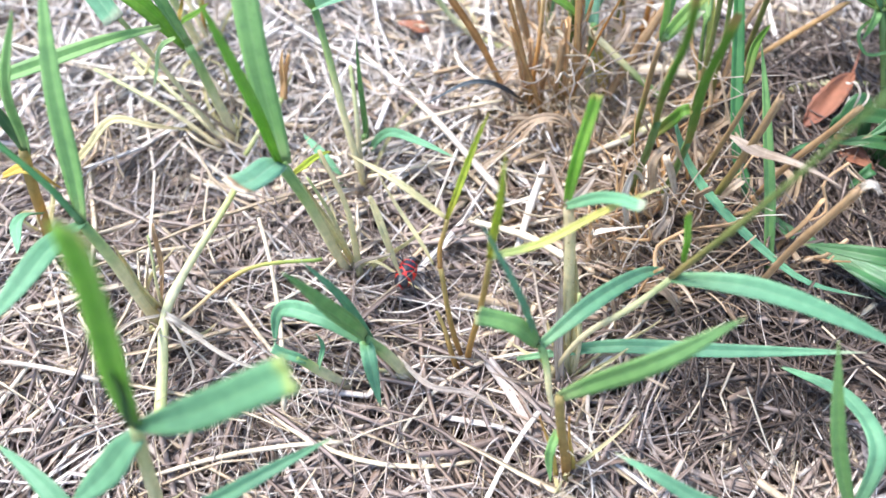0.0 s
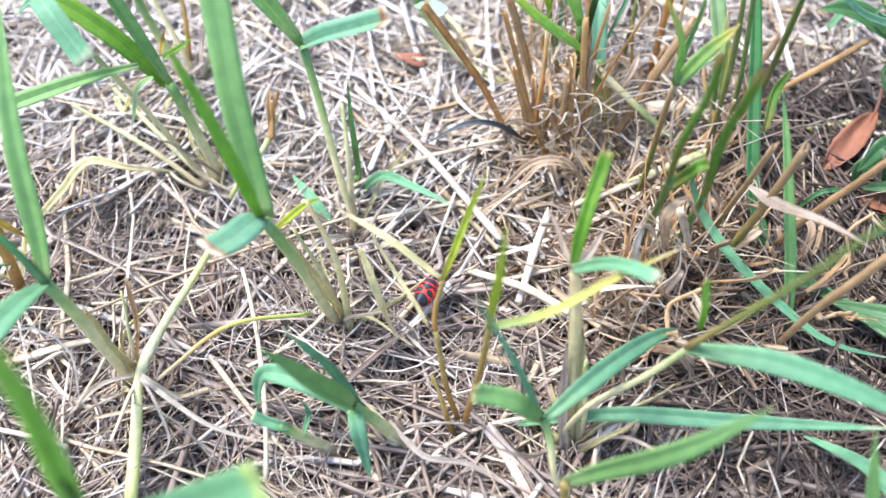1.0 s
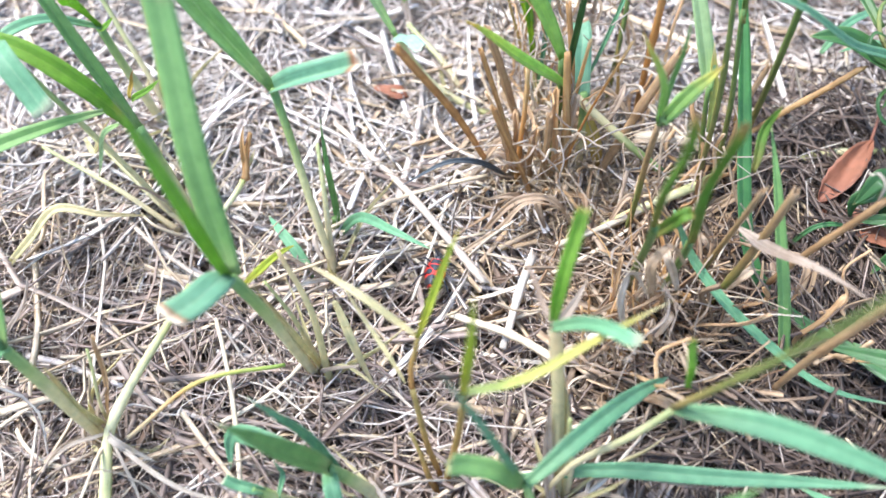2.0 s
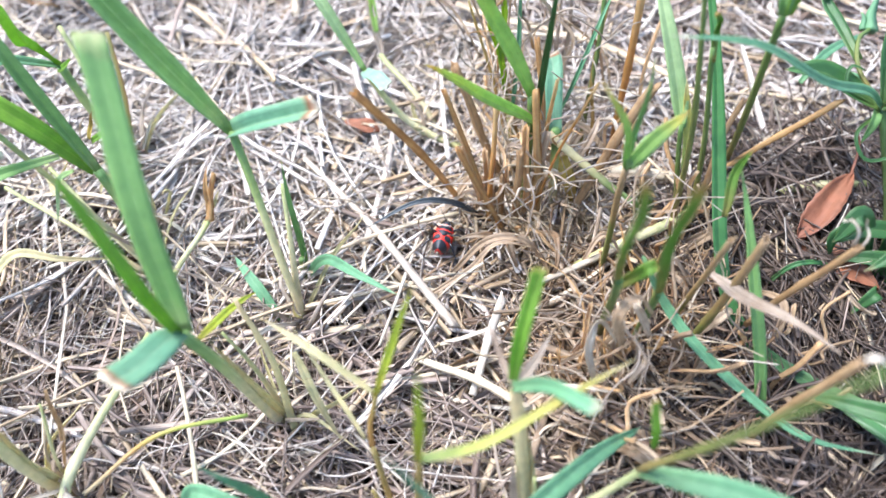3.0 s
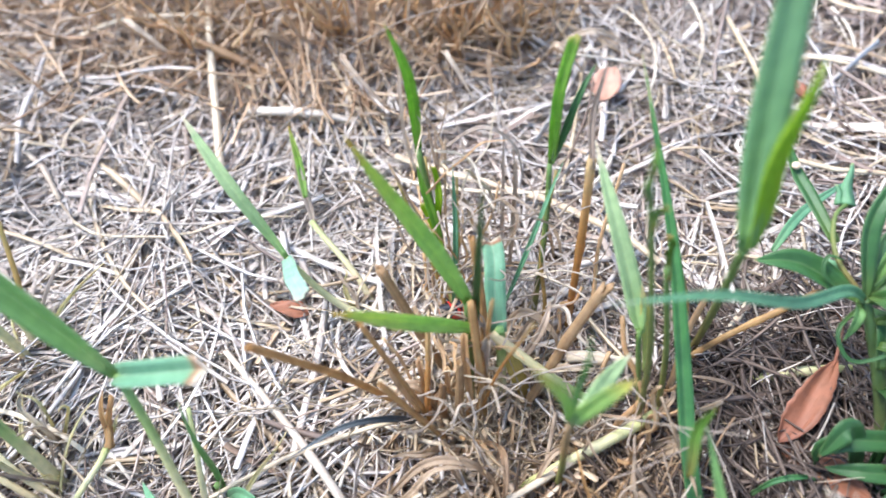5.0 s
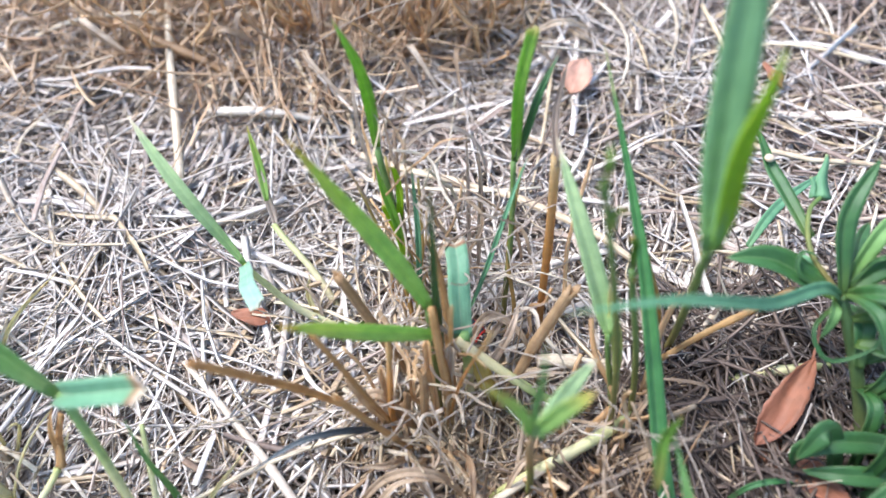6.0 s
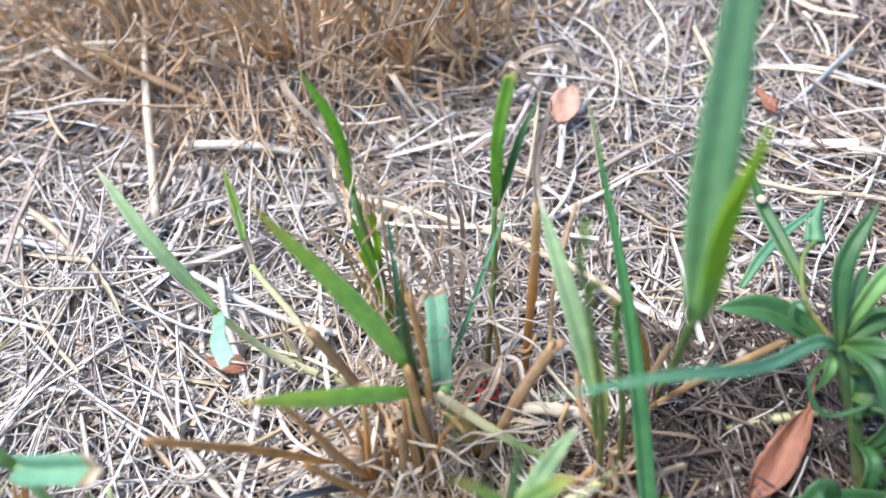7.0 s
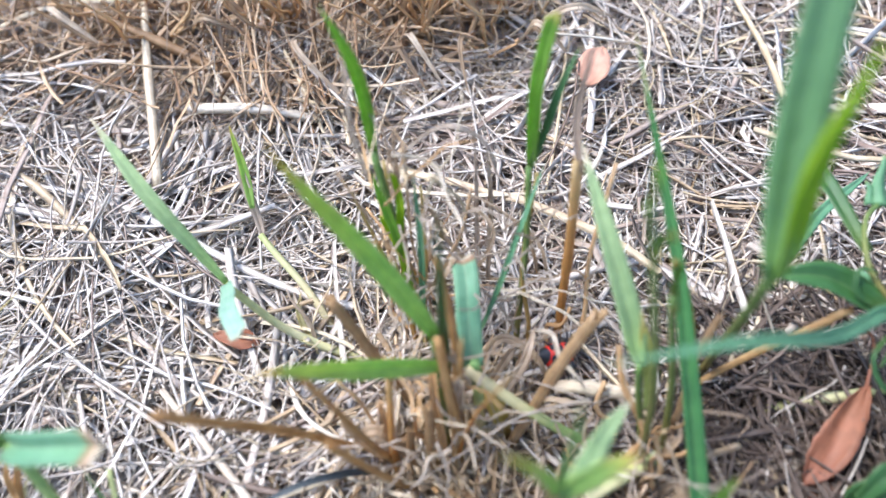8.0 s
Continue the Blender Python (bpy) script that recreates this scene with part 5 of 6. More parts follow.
    for tip, mid, w, m in (((0.1180, 0.1010, 0.0200), (0.1300, 0.0980, 0.0240), 0.0042, DEEP), ((0.0920, 0.0890, 0.0150), (0.1120, 0.0800, 0.0230), 0.0046, DEEP), ((0.1060, 0.1100, 0.0320), (0.1240, 0.1150, 0.0340), 0.0046, DEEP), ((0.1330, 0.0700, 0.0120), (0.1390, 0.0790, 0.0160), 0.0036, BLUE), ((0.1560, 0.1050, 0.0220), (0.1500, 0.0990, 0.0240), 0.0044, DEEP)):
        blade(s, "leaf", [(0.1420, 0.0900, -0.004), mid, tip], w, m, fold=0.35, base=0.35, widest=0.5)


for build in (plant_mown_tall, plant_back_left, plant_far_back_left, plant_left_edge, plant_near_left, plant_far_left_edge, plant_mown_back, plant_small_blue, plant_arching, plant_yellowing, plant_pale_stalk, plant_near_right,
              plant_leaning_right, plants_lower_right, plant_right_blade, plant_dark_upright, plant_big_right, plant_tussock_greens, plant_runner, plant_pale_right, plant_right_cut_stalks, rosette):
    build()


# ---- dry tussocks and stubs ----
def tussock(at, count, reach, height, seed, label, lean=(0, 0.25), r=(0.00035, 0.0008), mat=STUBBLE, curls=6, leaves=None):
    """A tuft of dead upright stems fanned out from one foot, with curled dead leaves about it."""
    rng = random.Random(seed)
    p = thing("dry_tussock", at, label, "dry grass", "dry tussocks")
    for k in range(count):
        a, d = rng.uniform(0, 6.283), math.sqrt(rng.random()) * reach
        foot = (at[0] + d * 0.6 * math.cos(a), at[1] + d * 0.6 * math.sin(a), at[2])
        h = height * rng.uniform(0.2, 1.0)
        top = (foot[0] + d * 0.9 * math.cos(a) + h * (lean[0] + rng.gauss(0, 0.18)), foot[1] + d * 0.9 * math.sin(a) + h * (lean[1] + rng.gauss(0, 0.18)), at[2] + h)
        mid = tuple((f + t) / 2 + rng.gauss(0, 0.0022) for f, t in zip(foot, top))
        low = tuple(f * 0.72 + t * 0.28 + rng.gauss(0, 0.0013) for f, t in zip(foot, top))
        high = tuple(f * 0.25 + t * 0.75 + rng.gauss(0, 0.0013) for f, t in zip(foot, top))
        r0 = rng.uniform(*r)
        if k % 2:
            blade(p, "dead_sheath", [foot, low, mid, high, top], r0 * 2.2, (mat, TUFT_LEAF)[k % 4 == 3], cut=True, fold=rng.uniform(0.5, 1.1), base=0.9, twist=(rng.uniform(-50, 50), rng.uniform(-50, 50)), face=(rng.gauss(0, 0.4), -1, 0.4))
            continue
        stem(p, "dead_stem", [foot, low, mid, high, top], r0, r0 * rng.uniform(0.4, 0.9), mat, flat=rng.uniform(0.5, 0.9), ridge=0.2, knots=(rng.uniform(0.2, 0.6),))
        if rng.random() < 0.45:
            s = rng.uniform(0.5, 0.95)
            q = tuple(m + (t - m) * s for m, t in zip(mid, top))
            e = tuple(v + rng.gauss(0, 0.006) for v in q)
            g = (e[0] + rng.gauss(0, 0.007), e[1] + rng.gauss(0, 0.007), e[2] + rng.gauss(-0.002, 0.006))
            blade(p, "frayed_leaf", [q, e, g], rng.uniform(0.0006, 0.0018), TUFT_LEAF, fold=0.7, twist=(rng.uniform(-60, 60), rng.uniform(-120, 120)))
    for k in range(curls * 2):
        a, h = rng.uniform(0, 6.283), height * rng.uniform(0.3, 0.95)
        q = np.array((at[0] + reach * 0.8 * math.cos(a), at[1] + reach * 0.8 * math.sin(a) + h * 0.25, at[2] + h))
        pts = [tuple(q)]
        step = np.array((rng.gauss(0, 0.004), rng.gauss(0, 0.004), rng.gauss(0.002, 0.003)))
        for _ in range(4):
            step = step + np.array((rng.gauss(0, 0.002), rng.gauss(0, 0.002), -0.0016))
            q = q + step
            pts.append(tuple(q))
        stem(p, "frayed_fibre", pts, rng.uniform(0.00018, 0.0003), 0.0001, PAPER)
    for k in range(curls if leaves is None else leaves):
        a = rng.uniform(0, 6.283)
        d0, d1 = reach * 0.6, reach * rng.uniform(1.4, 2.4)
        blade(p, "curled_leaf", [(at[0] + d0 * math.cos(a), at[1] + d0 * math.sin(a), at[2] + 0.005), (at[0] + (d0 + d1) / 2 * math.cos(a), at[1] + (d0 + d1) / 2 * math.sin(a), at[2] + rng.uniform(0.012, 0.02)), (at[0] + d1 * math.cos(a + 0.3), at[1] + d1 * math.sin(a + 0.3), at[2] + 0.006)], rng.uniform(0.0012, 0.0024), TUFT_LEAF, fold=0.5, twist=(0, rng.uniform(-60, 60)))
    return p


def frays(p, count, seed, xs, ys, zs, mats, lengths=(0.008, 0.022), widths=(0.00035, 0.0012)):
    """Torn strips of dead sheath that spring from the stems, bend sharply and hang over."""
    rng = random.Random(seed)
    for k in range(count):
        z = rng.uniform(*zs)
        q = np.array((rng.uniform(*xs), rng.uniform(*ys) + 0.3 * z, z))
        d = np.array((rng.gauss(0, 0.55), rng.gauss(0.1, 0.55), rng.uniform(0.2, 1.0)))
        step = rng.uniform(*lengths) / 4
        pts = [tuple(q)]
        for _ in range(4):
            d = d / np.linalg.norm(d)
            q = q + d * step
            pts.append(tuple(q))
            d = d + np.array((rng.gauss(0, 0.32), rng.gauss(0, 0.32), rng.gauss(-0.12, 0.28)))
        mat = mats[k % len(mats)]
        if k % 3 == 0:
            stem(p, "frayed_fibre", pts, rng.uniform(0.0002, 0.0004), 0.0001, mat)
        else:
            blade(p, "frayed_sheath", pts, rng.uniform(*widths), mat, fold=rng.uniform(0.3, 0.9), base=0.8, twist=(rng.uniform(-60, 60), rng.uniform(-140, 140)))


def main_tussock():
    """The brown tussock in the middle: a few thick cut stems with split sheaths, thin frayed ones between."""
    p = tussock((0.0375, 0.1450, -0.004), 3, 0.0105, 0.034, 11, "brown dead grass tussock with frayed stems", (0.0, 0.25), r=(0.0004, 0.0007), curls=5, leaves=3)
    for q, r0, r1, m in (([(0.0275, 0.1480, -0.004), (0.0252, 0.1463, 0.0216), (0.0168, 0.1509, 0.0503)], 0.0007, 0.0006, GOLDEN),
                         ([(0.0285, 0.1440, -0.004), (0.0280, 0.1480, 0.0180), (0.0296, 0.1580, 0.0360)], 0.0007, 0.0005, RUST),
                         ([(0.0330, 0.1455, -0.004), (0.0312, 0.1475, 0.0090), (0.0313, 0.1505, 0.0170)], 0.0009, 0.0008, STUB),
                         ([(0.0365, 0.1443, -0.004), (0.0352, 0.1475, 0.0120), (0.0355, 0.1520, 0.0250)], 0.0009, 0.0008, STUB),
                         ([(0.0395, 0.1444, -0.004), (0.0408, 0.1500, 0.0180), (0.0392, 0.1590, 0.0400)], 0.0012, 0.0008, GOLDEN),
                         ([(0.0405, 0.1480, -0.004), (0.0424, 0.1551, 0.0150), (0.0430, 0.1545, 0.0480)], 0.0007, 0.0004, RUST),
                         ([(0.0400, 0.1460, -0.004), (0.0422, 0.1600, 0.0220), (0.0408, 0.1735, 0.0420)], 0.0009, 0.0006, GOLDEN),
                         ([(0.0385, 0.1460, -0.004), (0.0440, 0.1470, 0.0280), (0.0490, 0.1442, 0.0580)], 0.0004, 0.0003, RUST),
                         ([(0.0330, 0.1420, -0.004), (0.0270, 0.1410, 0.0180), (0.0200, 0.1420, 0.0400)], 0.0006, 0.0007, GOLDEN)):
        stem(p, "cut_stem", q, r0, r1, m, ridge=0.25, hollow=True)
    for q, w, m in (([(0.0408, 0.1440, -0.003), (0.0412, 0.1500, 0.0150), (0.0425, 0.1550, 0.0290)], 0.0022, TUFT_LEAF), ([(0.0258, 0.1480, -0.003), (0.0248, 0.1470, 0.0150), (0.0215, 0.1480, 0.0330)], 0.0018, TUFT_LEAF),
                    ([(0.0360, 0.1440, -0.003), (0.0378, 0.1490, 0.0130), (0.0372, 0.1560, 0.0300)], 0.0018, STUBBLE), ([(0.0285, 0.1450, -0.003), (0.0275, 0.1500, 0.0140), (0.0268, 0.1540, 0.0240)], 0.0016, STUBBLE)):
        blade(p, "split_sheath", q, w, m, cut=True, fold=0.9, base=0.9, face=(0.2, -1, 0.4), twist=(-20, 30))
    for q, w in (([(0.0171, 0.1290, 0.004), (0.0256, 0.1336, 0.012), (0.0349, 0.1331, 0.014), (0.0416, 0.1298, 0.006), (0.0425, 0.1212, 0.003)], 0.0020), ([(0.0087, 0.1213, 0.004), (0.0204, 0.1271, 0.009), (0.0282, 0.1314, 0.014), (0.0388, 0.1310, 0.012)], 0.0015),
                 ([(0.0400, 0.1400, 0.004), (0.0440, 0.1340, 0.013), (0.0435, 0.1270, 0.011), (0.0400, 0.1230, 0.004)], 0.0016), ([(0.0300, 0.1400, 0.003), (0.0250, 0.1360, 0.011), (0.0180, 0.1370, 0.008)], 0.0018)):
        blade(p, "curled_leaf", q, w, TUFT_LEAF, fold=0.5, base=0.7, twist=(-20, 50))
    frays(p, 24, 91, (0.023, 0.048), (0.138, 0.156), (0.001, 0.026), (TUFT_LEAF, STALK, STUBBLE, PAPER))
    frays(p, 11, 92, (0.042, 0.060), (0.148, 0.166), (0.000, 0.016), (PAPER, TUFT_LEAF, WHITE_SHEATH, STALK), (0.012, 0.030), (0.0006, 0.0018))


main_tussock()
tuft = tussock((0.0365, 0.1740, -0.004), 4, 0.0060, 0.042, 23, "frayed brown and straw-coloured dead stems", (-0.08, 0.50), r=(0.0003, 0.0006), curls=6, leaves=0)
frays(tuft, 20, 93, (0.026, 0.044), (0.172, 0.186), (0.012, 0.046), (TUFT_LEAF, PAPER, STALK, STUBBLE), (0.014, 0.032), (0.0003, 0.0009))
tuft = tussock((0.0560, 0.1700, -0.004), 2, 0.0070, 0.040, 24, "thin tan dead stems with frayed tips", (0.10, 0.45), r=(0.0003, 0.0006), curls=6, leaves=0)
frays(tuft, 18, 94, (0.045, 0.066), (0.166, 0.182), (0.004, 0.034), (PAPER, STALK, TUFT_LEAF), (0.014, 0.032), (0.0003, 0.0010))
tuft = tussock((0.0480, 0.0900, -0.004), 16, 0.0110, 0.036, 12, "pale brown dead grass tuft with split sheaths", (0.10, 0.2), curls=7)
frays(tuft, 14, 95, (0.042, 0.056), (0.082, 0.098), (0.000, 0.016), (GOLDEN, TUFT_LEAF, STALK), (0.016, 0.034), (0.0007, 0.0018))
tuft = tussock((0.0640, 0.1060, -0.004), 16, 0.0130, 0.034, 13, "tan dead grass stubble with papery sheaths", (0.10, 0.15), curls=5, leaves=3)
frays(tuft, 12, 96, (0.056, 0.074), (0.098, 0.116), (0.000, 0.016), (STALK, GOLDEN, TUFT_LEAF), (0.016, 0.034), (0.0007, 0.0018))
tussock((0.0720, 0.1350, -0.004), 14, 0.0120, 0.032, 14, "brown dead grass stubble between green stalks", (0.0, 0.2), curls=6)
tussock((0.0930, 0.0960, -0.004), 8, 0.0120, 0.030, 15, "sparse tan dead grass stubble", (0.3, 0.2), curls=2)
tussock((-0.0350, 0.2930, -0.004), 44, 0.0200, 0.058, 16, "golden dead grass tussock behind the litter", (-0.1, 0.05))
tussock((0.0080, 0.2900, -0.004), 50, 0.0220, 0.058, 17, "brown dead grass tussock behind the litter", (0.0, 0.05))
tussock((0.0420, 0.2820, -0.004), 44, 0.0180, 0.058, 18, "brown dead grass tussock with upright stems", (0.05, 0.1))
tussock((0.0680, 0.2760, -0.004), 30, 0.0170, 0.058, 19, "loose brown dead grass stems", (0.05, 0.1))
tussock((-0.1120, 0.2500, -0.004), 24, 0.0160, 0.058, 20, "golden dead grass tuft", (-0.15, 0.05))
tussock((-0.0700, 0.3150, -0.004), 24, 0.0200, 0.058, 21, "golden dead grass tuft far back", (-0.1, 0.1))


def stub(name, pts, r0, r1, mat, label, knots=(0.55,)):
    p = thing(name, pts[0], label, "dry stalk", "loose dry stalks")
    stem(p, "stalk", pts, r0, r1, mat, knots=knots, hollow=True)
    return p


stub("stubble_stalk", [(0.0826, 0.0818, 0.006), (0.0845, 0.0822, 0.030), (0.0877, 0.0831, 0.0509)], 0.0009, 0.0011, STUB, "thick tan stubble stalk cut off at an angle")
stub("stubble_stalk", [(0.0210, 0.1514, 0.004), (0.0110, 0.1485, 0.030), (-0.0013, 0.1436, 0.0595)], 0.0008, 0.0010, GOLDEN, "thick brown stubble stalk leaning out of the tussock")
stub("stubble_stalk", [(0.0520, 0.1490, 0.002), (0.0600, 0.1560, 0.0200), (0.0690, 0.1610, 0.0360)], 0.0011, 0.0013, STUB, "thick tan stubble stalk leaning over the litter")
stub("stubble_stalk", [(0.0870, 0.1078, 0.010), (0.0920, 0.1081, 0.030), (0.0974, 0.1082, 0.0469)], 0.0008, 0.0009, STUB, "tan stubble stalk with a frayed white end")
stub("stubble_stalk", [(0.0725, 0.1045, -0.002), (0.0740, 0.1056, 0.0176), (0.0781, 0.1089, 0.0511)], 0.0009, 0.0010, STUB_MIX, "olive and brown stubble stalk cut short")
stub("stubble_stalk", [(0.0705, 0.1110, -0.002), (0.0703, 0.1103, 0.0160), (0.0699, 0.1078, 0.0534)], 0.0007, 0.0007, STUB_MIX, "olive stubble stalk cut short")
stub("stubble_stalk", [(0.0330, 0.1590, 0.002), (0.0260, 0.1650, 0.0200), (0.0200, 0.1700, 0.0380)], 0.0010, 0.0011, STUB, "brown and green stubble stalk")
stub("stubble_stalk", [(0.0655, 0.1690, 0.0), (0.0672, 0.1790, 0.022), (0.0694, 0.1879, 0.0463)], 0.0009, 0.0011, RUST, "upright brown stubble stalk")
stub("stubble_stalk", [(0.0851, 0.1478, 0.008), (0.0880, 0.1540, 0.020), (0.0927, 0.1608, 0.0300)], 0.0008, 0.0007, STUB, "thin bent brown stalk")
stub("pale_stalk", [(0.1006, 0.1587, 0.004), (0.1060, 0.1640, 0.007), (0.1116, 0.1695, 0.005)], 0.0008, 0.0009, STALK, "pale straw stalk lying on the mat")
stub("pale_stalk", [(0.137, 0.276, 0.004), (0.1363, 0.2477, 0.008), (0.1336, 0.2251, 0.012)], 0.0007, 0.0010, STALK, "pale straw stalk with a brown end lying on the mat")
stub("pale_stalk", [(0.1145, 0.1631, 0.004), (0.1170, 0.1660, 0.006), (0.1199, 0.1693, 0.004)], 0.0010, 0.0009, PAPER, "bleached white straw piece")
stub("pale_stalk", [(-0.0242, 0.1703, 0.003), (-0.0030, 0.1420, 0.006), (0.0175, 0.1130, 0.006)], 0.0008, 0.0012, STALK, "long bleached straw stalk lying on the mat")
stub("pale_stalk", [(-0.0580, 0.1300, 0.004), (-0.0510, 0.1380, 0.0095), (-0.0463, 0.1436, 0.0135)], 0.0007, 0.0007, RUNNER, "pale dry stalk ending in a knot", (0.97,))
stub("stubble_stalk", [(-0.0463, 0.1436, 0.0130), (-0.0448, 0.1480, 0.0175), (-0.0435, 0.1525, 0.0216)], 0.0009, 0.0006, GOLDEN, "golden frayed end of a dry stalk", (0.06,))
stub("pale_stalk", [(-0.0402, 0.3093, 0.006), (-0.0345, 0.2650, 0.009), (-0.0294, 0.2260, 0.005)], 0.0011, 0.0013, STALK, "long pale straw stalk lying on the mat")
stub("pale_stalk", [(-0.0230, 0.2522, 0.005), (-0.0050, 0.2470, 0.007), (0.0126, 0.2437, 0.004)], 0.0015, 0.0011, STALK, "tan dry stalk lying on the mat")
stub("pale_stalk", [(-0.0870, 0.2937, 0.004), (-0.0640, 0.2950, 0.009), (-0.0397, 0.2963, 0.007)], 0.0008, 0.0009, STALK, "thin pale straw stalk lying on the mat")
stub("stubble_stalk", [(-0.0536, 0.2880, 0.012), (-0.0330, 0.2760, 0.009), (-0.0111, 0.2628, 0.003)], 0.0011, 0.0015, STUB, "brown dry stalk lying on the mat")
stub("pale_stalk", [(0.0630, 0.1594, 0.004), (0.0700, 0.1580, 0.005), (0.0800, 0.1562, 0.004)], 0.0014, 0.0015, STALK, "short thick bleached straw piece")
stub("pale_stalk", [(0.1053, 0.1486, 0.004), (0.1180, 0.1495, 0.006), (0.1330, 0.1505, 0.005)], 0.0011, 0.0011, RUNNER, "yellowish straw stalk beside a red leaf")
stub("pale_stalk", [(0.0919, 0.1558, 0.006), (0.1052, 0.1577, 0.018), (0.1166, 0.1594, 0.0300)], 0.0007, 0.0008, GOLDEN, "thin golden stalk propped over the litter")
stub("pale_stalk", [(0.0357, 0.1217, 0.009), (0.0560, 0.1310, 0.007), (0.0771, 0.1414, 0.004)], 0.0008, 0.0010, STALK, "split pale straw stalk lying across the litter")
stub("pale_stalk", [(0.0473, 0.1278, 0.004), (0.0640, 0.1350, 0.007), (0.0811, 0.1419, 0.007)], 0.0011, 0.0013, RUNNER, "thick pale straw stalk among stubble")
stub("pale_stalk", [(-0.0326, 0.0926, 0.008), (-0.0511, 0.0862, 0.014), (-0.0691, 0.0766, 0.006)], 0.0005, 0.0005, ARCHED, "thin green stalk turning orange, arched over litter")
stub("pale_stalk", [(0.0200, 0.0960, 0.004), (0.0250, 0.1080, 0.006), (0.0290, 0.1180, 0.012)], 0.0010, 0.0012, STALK, "pale straw stalk lying on the mat")
stub("pale_stalk", [(0.0080, 0.1060, 0.004), (0.0210, 0.0980, 0.0085), (0.0330, 0.0900, 0.010)], 0.0009, 0.0011, STALK, "pale straw stalk lying across others")


def dry_leaf(pts, w, mat, label, **kw):
    p = thing("dry_leaf", pts[0], label, "dry leaf", "curled dry leaves")
    blade(p, "leaf_blade", pts, w, mat, **kw)
    return p


dry_leaf([(-0.0463, 0.1434, 0.0130), (-0.0456, 0.1480, 0.0185), (-0.0446, 0.1532, 0.0235)], 0.0016, GOLDEN, "golden split sheath at the end of a dry stalk", fold=0.8, base=0.8)
dry_leaf([(-0.0464, 0.1436, 0.0130), (-0.0442, 0.1470, 0.0165), (-0.0428, 0.1496, 0.0180)], 0.0010, STRAWY, "short frayed shred at the end of a dry stalk", fold=0.8)
dry_leaf([(0.0724, 0.1111, 0.0329), (0.0785, 0.1005, 0.0385), (0.0868, 0.0862, 0.0475)], 0.0031, PAPER, "curled pale papery dry leaf resting on green stalks", fold=0.6, base=0.2, twist=(-20, 40))
dry_leaf([(-0.1097, 0.1262, 0.004), (-0.1022, 0.1294, 0.010), (-0.0927, 0.1335, 0.018), (-0.0815, 0.1322, 0.016), (-0.0716, 0.1361, 0.008)], 0.0024, STRAWY, "bent straw-yellow dry leaf lying on the litter", fold=0.4, base=0.8)
dry_leaf([(-0.0717, 0.0950, 0.025), (-0.0735, 0.0890, 0.014), (-0.0752, 0.0819, 0.002)], 0.0014, STUB, "thin brown upright dry leaf", fold=0.6)
dry_leaf([(0.0280, 0.1445, 0.002), (0.0200, 0.1440, 0.014), (0.0090, 0.1408, 0.0215), (-0.0037, 0.1345, 0.0205)], 0.0016, SLATE, "dark grey withered grass blade arching over litter", fold=0.5, base=0.6)
dry_leaf([(0.0488, 0.1580, 0.014), (0.0495, 0.1540, 0.0095), (0.0522, 0.1490, -0.002)], 0.0040, OCHRE, "broad yellow dead leaf stuck in the tussock", fold=0.2, base=0.6)
dry_leaf([(0.0348, 0.2080, 0.028), (0.0450, 0.2000, 0.047), (0.0531, 0.1976, 0.043), (0.0560, 0.1950, 0.030)], 0.0009, PAPER, "thin white curled straw fibre arching between stems", fold=0.5)
dry_leaf([(0.0690, 0.1870, 0.045), (0.0700, 0.1940, 0.054), (0.0730, 0.2030, 0.062)], 0.0015, PAPER, "frayed tan sheath at the top of a stubble stalk", fold=0.6, base=0.6, face=(0, -1, 0.4))
dry_leaf([(0.0500, 0.1850, 0.0), (0.0508, 0.1950, 0.020), (0.0512, 0.2060, 0.042)], 0.0011, PAPER, "upright bleached frayed straw", fold=0.7)
dry_leaf([(0.0520, 0.1860, 0.0), (0.0540, 0.1960, 0.022), (0.0535, 0.2040, 0.036)], 0.0013, PAPER, "upright pale frayed straw", fold=0.7)
dry_leaf([(0.0460, 0.1640, 0.004), (0.0520, 0.1670, 0.016), (0.0590, 0.1640, 0.012), (0.0620, 0.1600, 0.005)], 0.0020, TUFT_LEAF, "fan of curled tan dry leaf over straw", fold=0.5, base=0.8)
dry_leaf([(0.0470, 0.1600, 0.004), (0.0530, 0.1640, 0.014), (0.0580, 0.1690, 0.010)], 0.0018, TUFT_LEAF, "curled tan dry leaf over straw", fold=0.5, base=0.8)
dry_leaf([(0.0500, 0.1560, 0.010), (0.0560, 0.1620, 0.016), (0.0600, 0.1690, 0.017)], 0.0020, TUFT_LEAF, "narrow papery dry leaf leaning over straw", fold=0.5, base=0.8)
dry_leaf([(-0.0120, 0.0660, 0.004), (-0.0040, 0.0560, 0.010), (0.0060, 0.0540, 0.008), (0.0150, 0.0500, 0.004)], 0.0014, PAPER, "thin curled straw fibre", fold=0.4)

dry_leaf([(0.0872, 0.0832, 0.0495), (0.0895, 0.0826, 0.0525), (0.0925, 0.0815, 0.0520)], 0.0017, WHITE_SHEATH, "frayed white shred on a cut stub", fold=0.5)
dry_leaf([(0.0970, 0.1082, 0.0462), (0.0960, 0.1100, 0.0500), (0.0945, 0.1120, 0.0515), (0.0950, 0.1135, 0.0490)], 0.0006, WHITE_SHEATH, "curled white fibre on a cut stub", fold=0.5)
dry_leaf([(0.0974, 0.1082, 0.0462), (0.0990, 0.1100, 0.0490), (0.0985, 0.1120, 0.0510)], 0.0005, WHITE_SHEATH, "curled white fibre on a cut stub", fold=0.5)
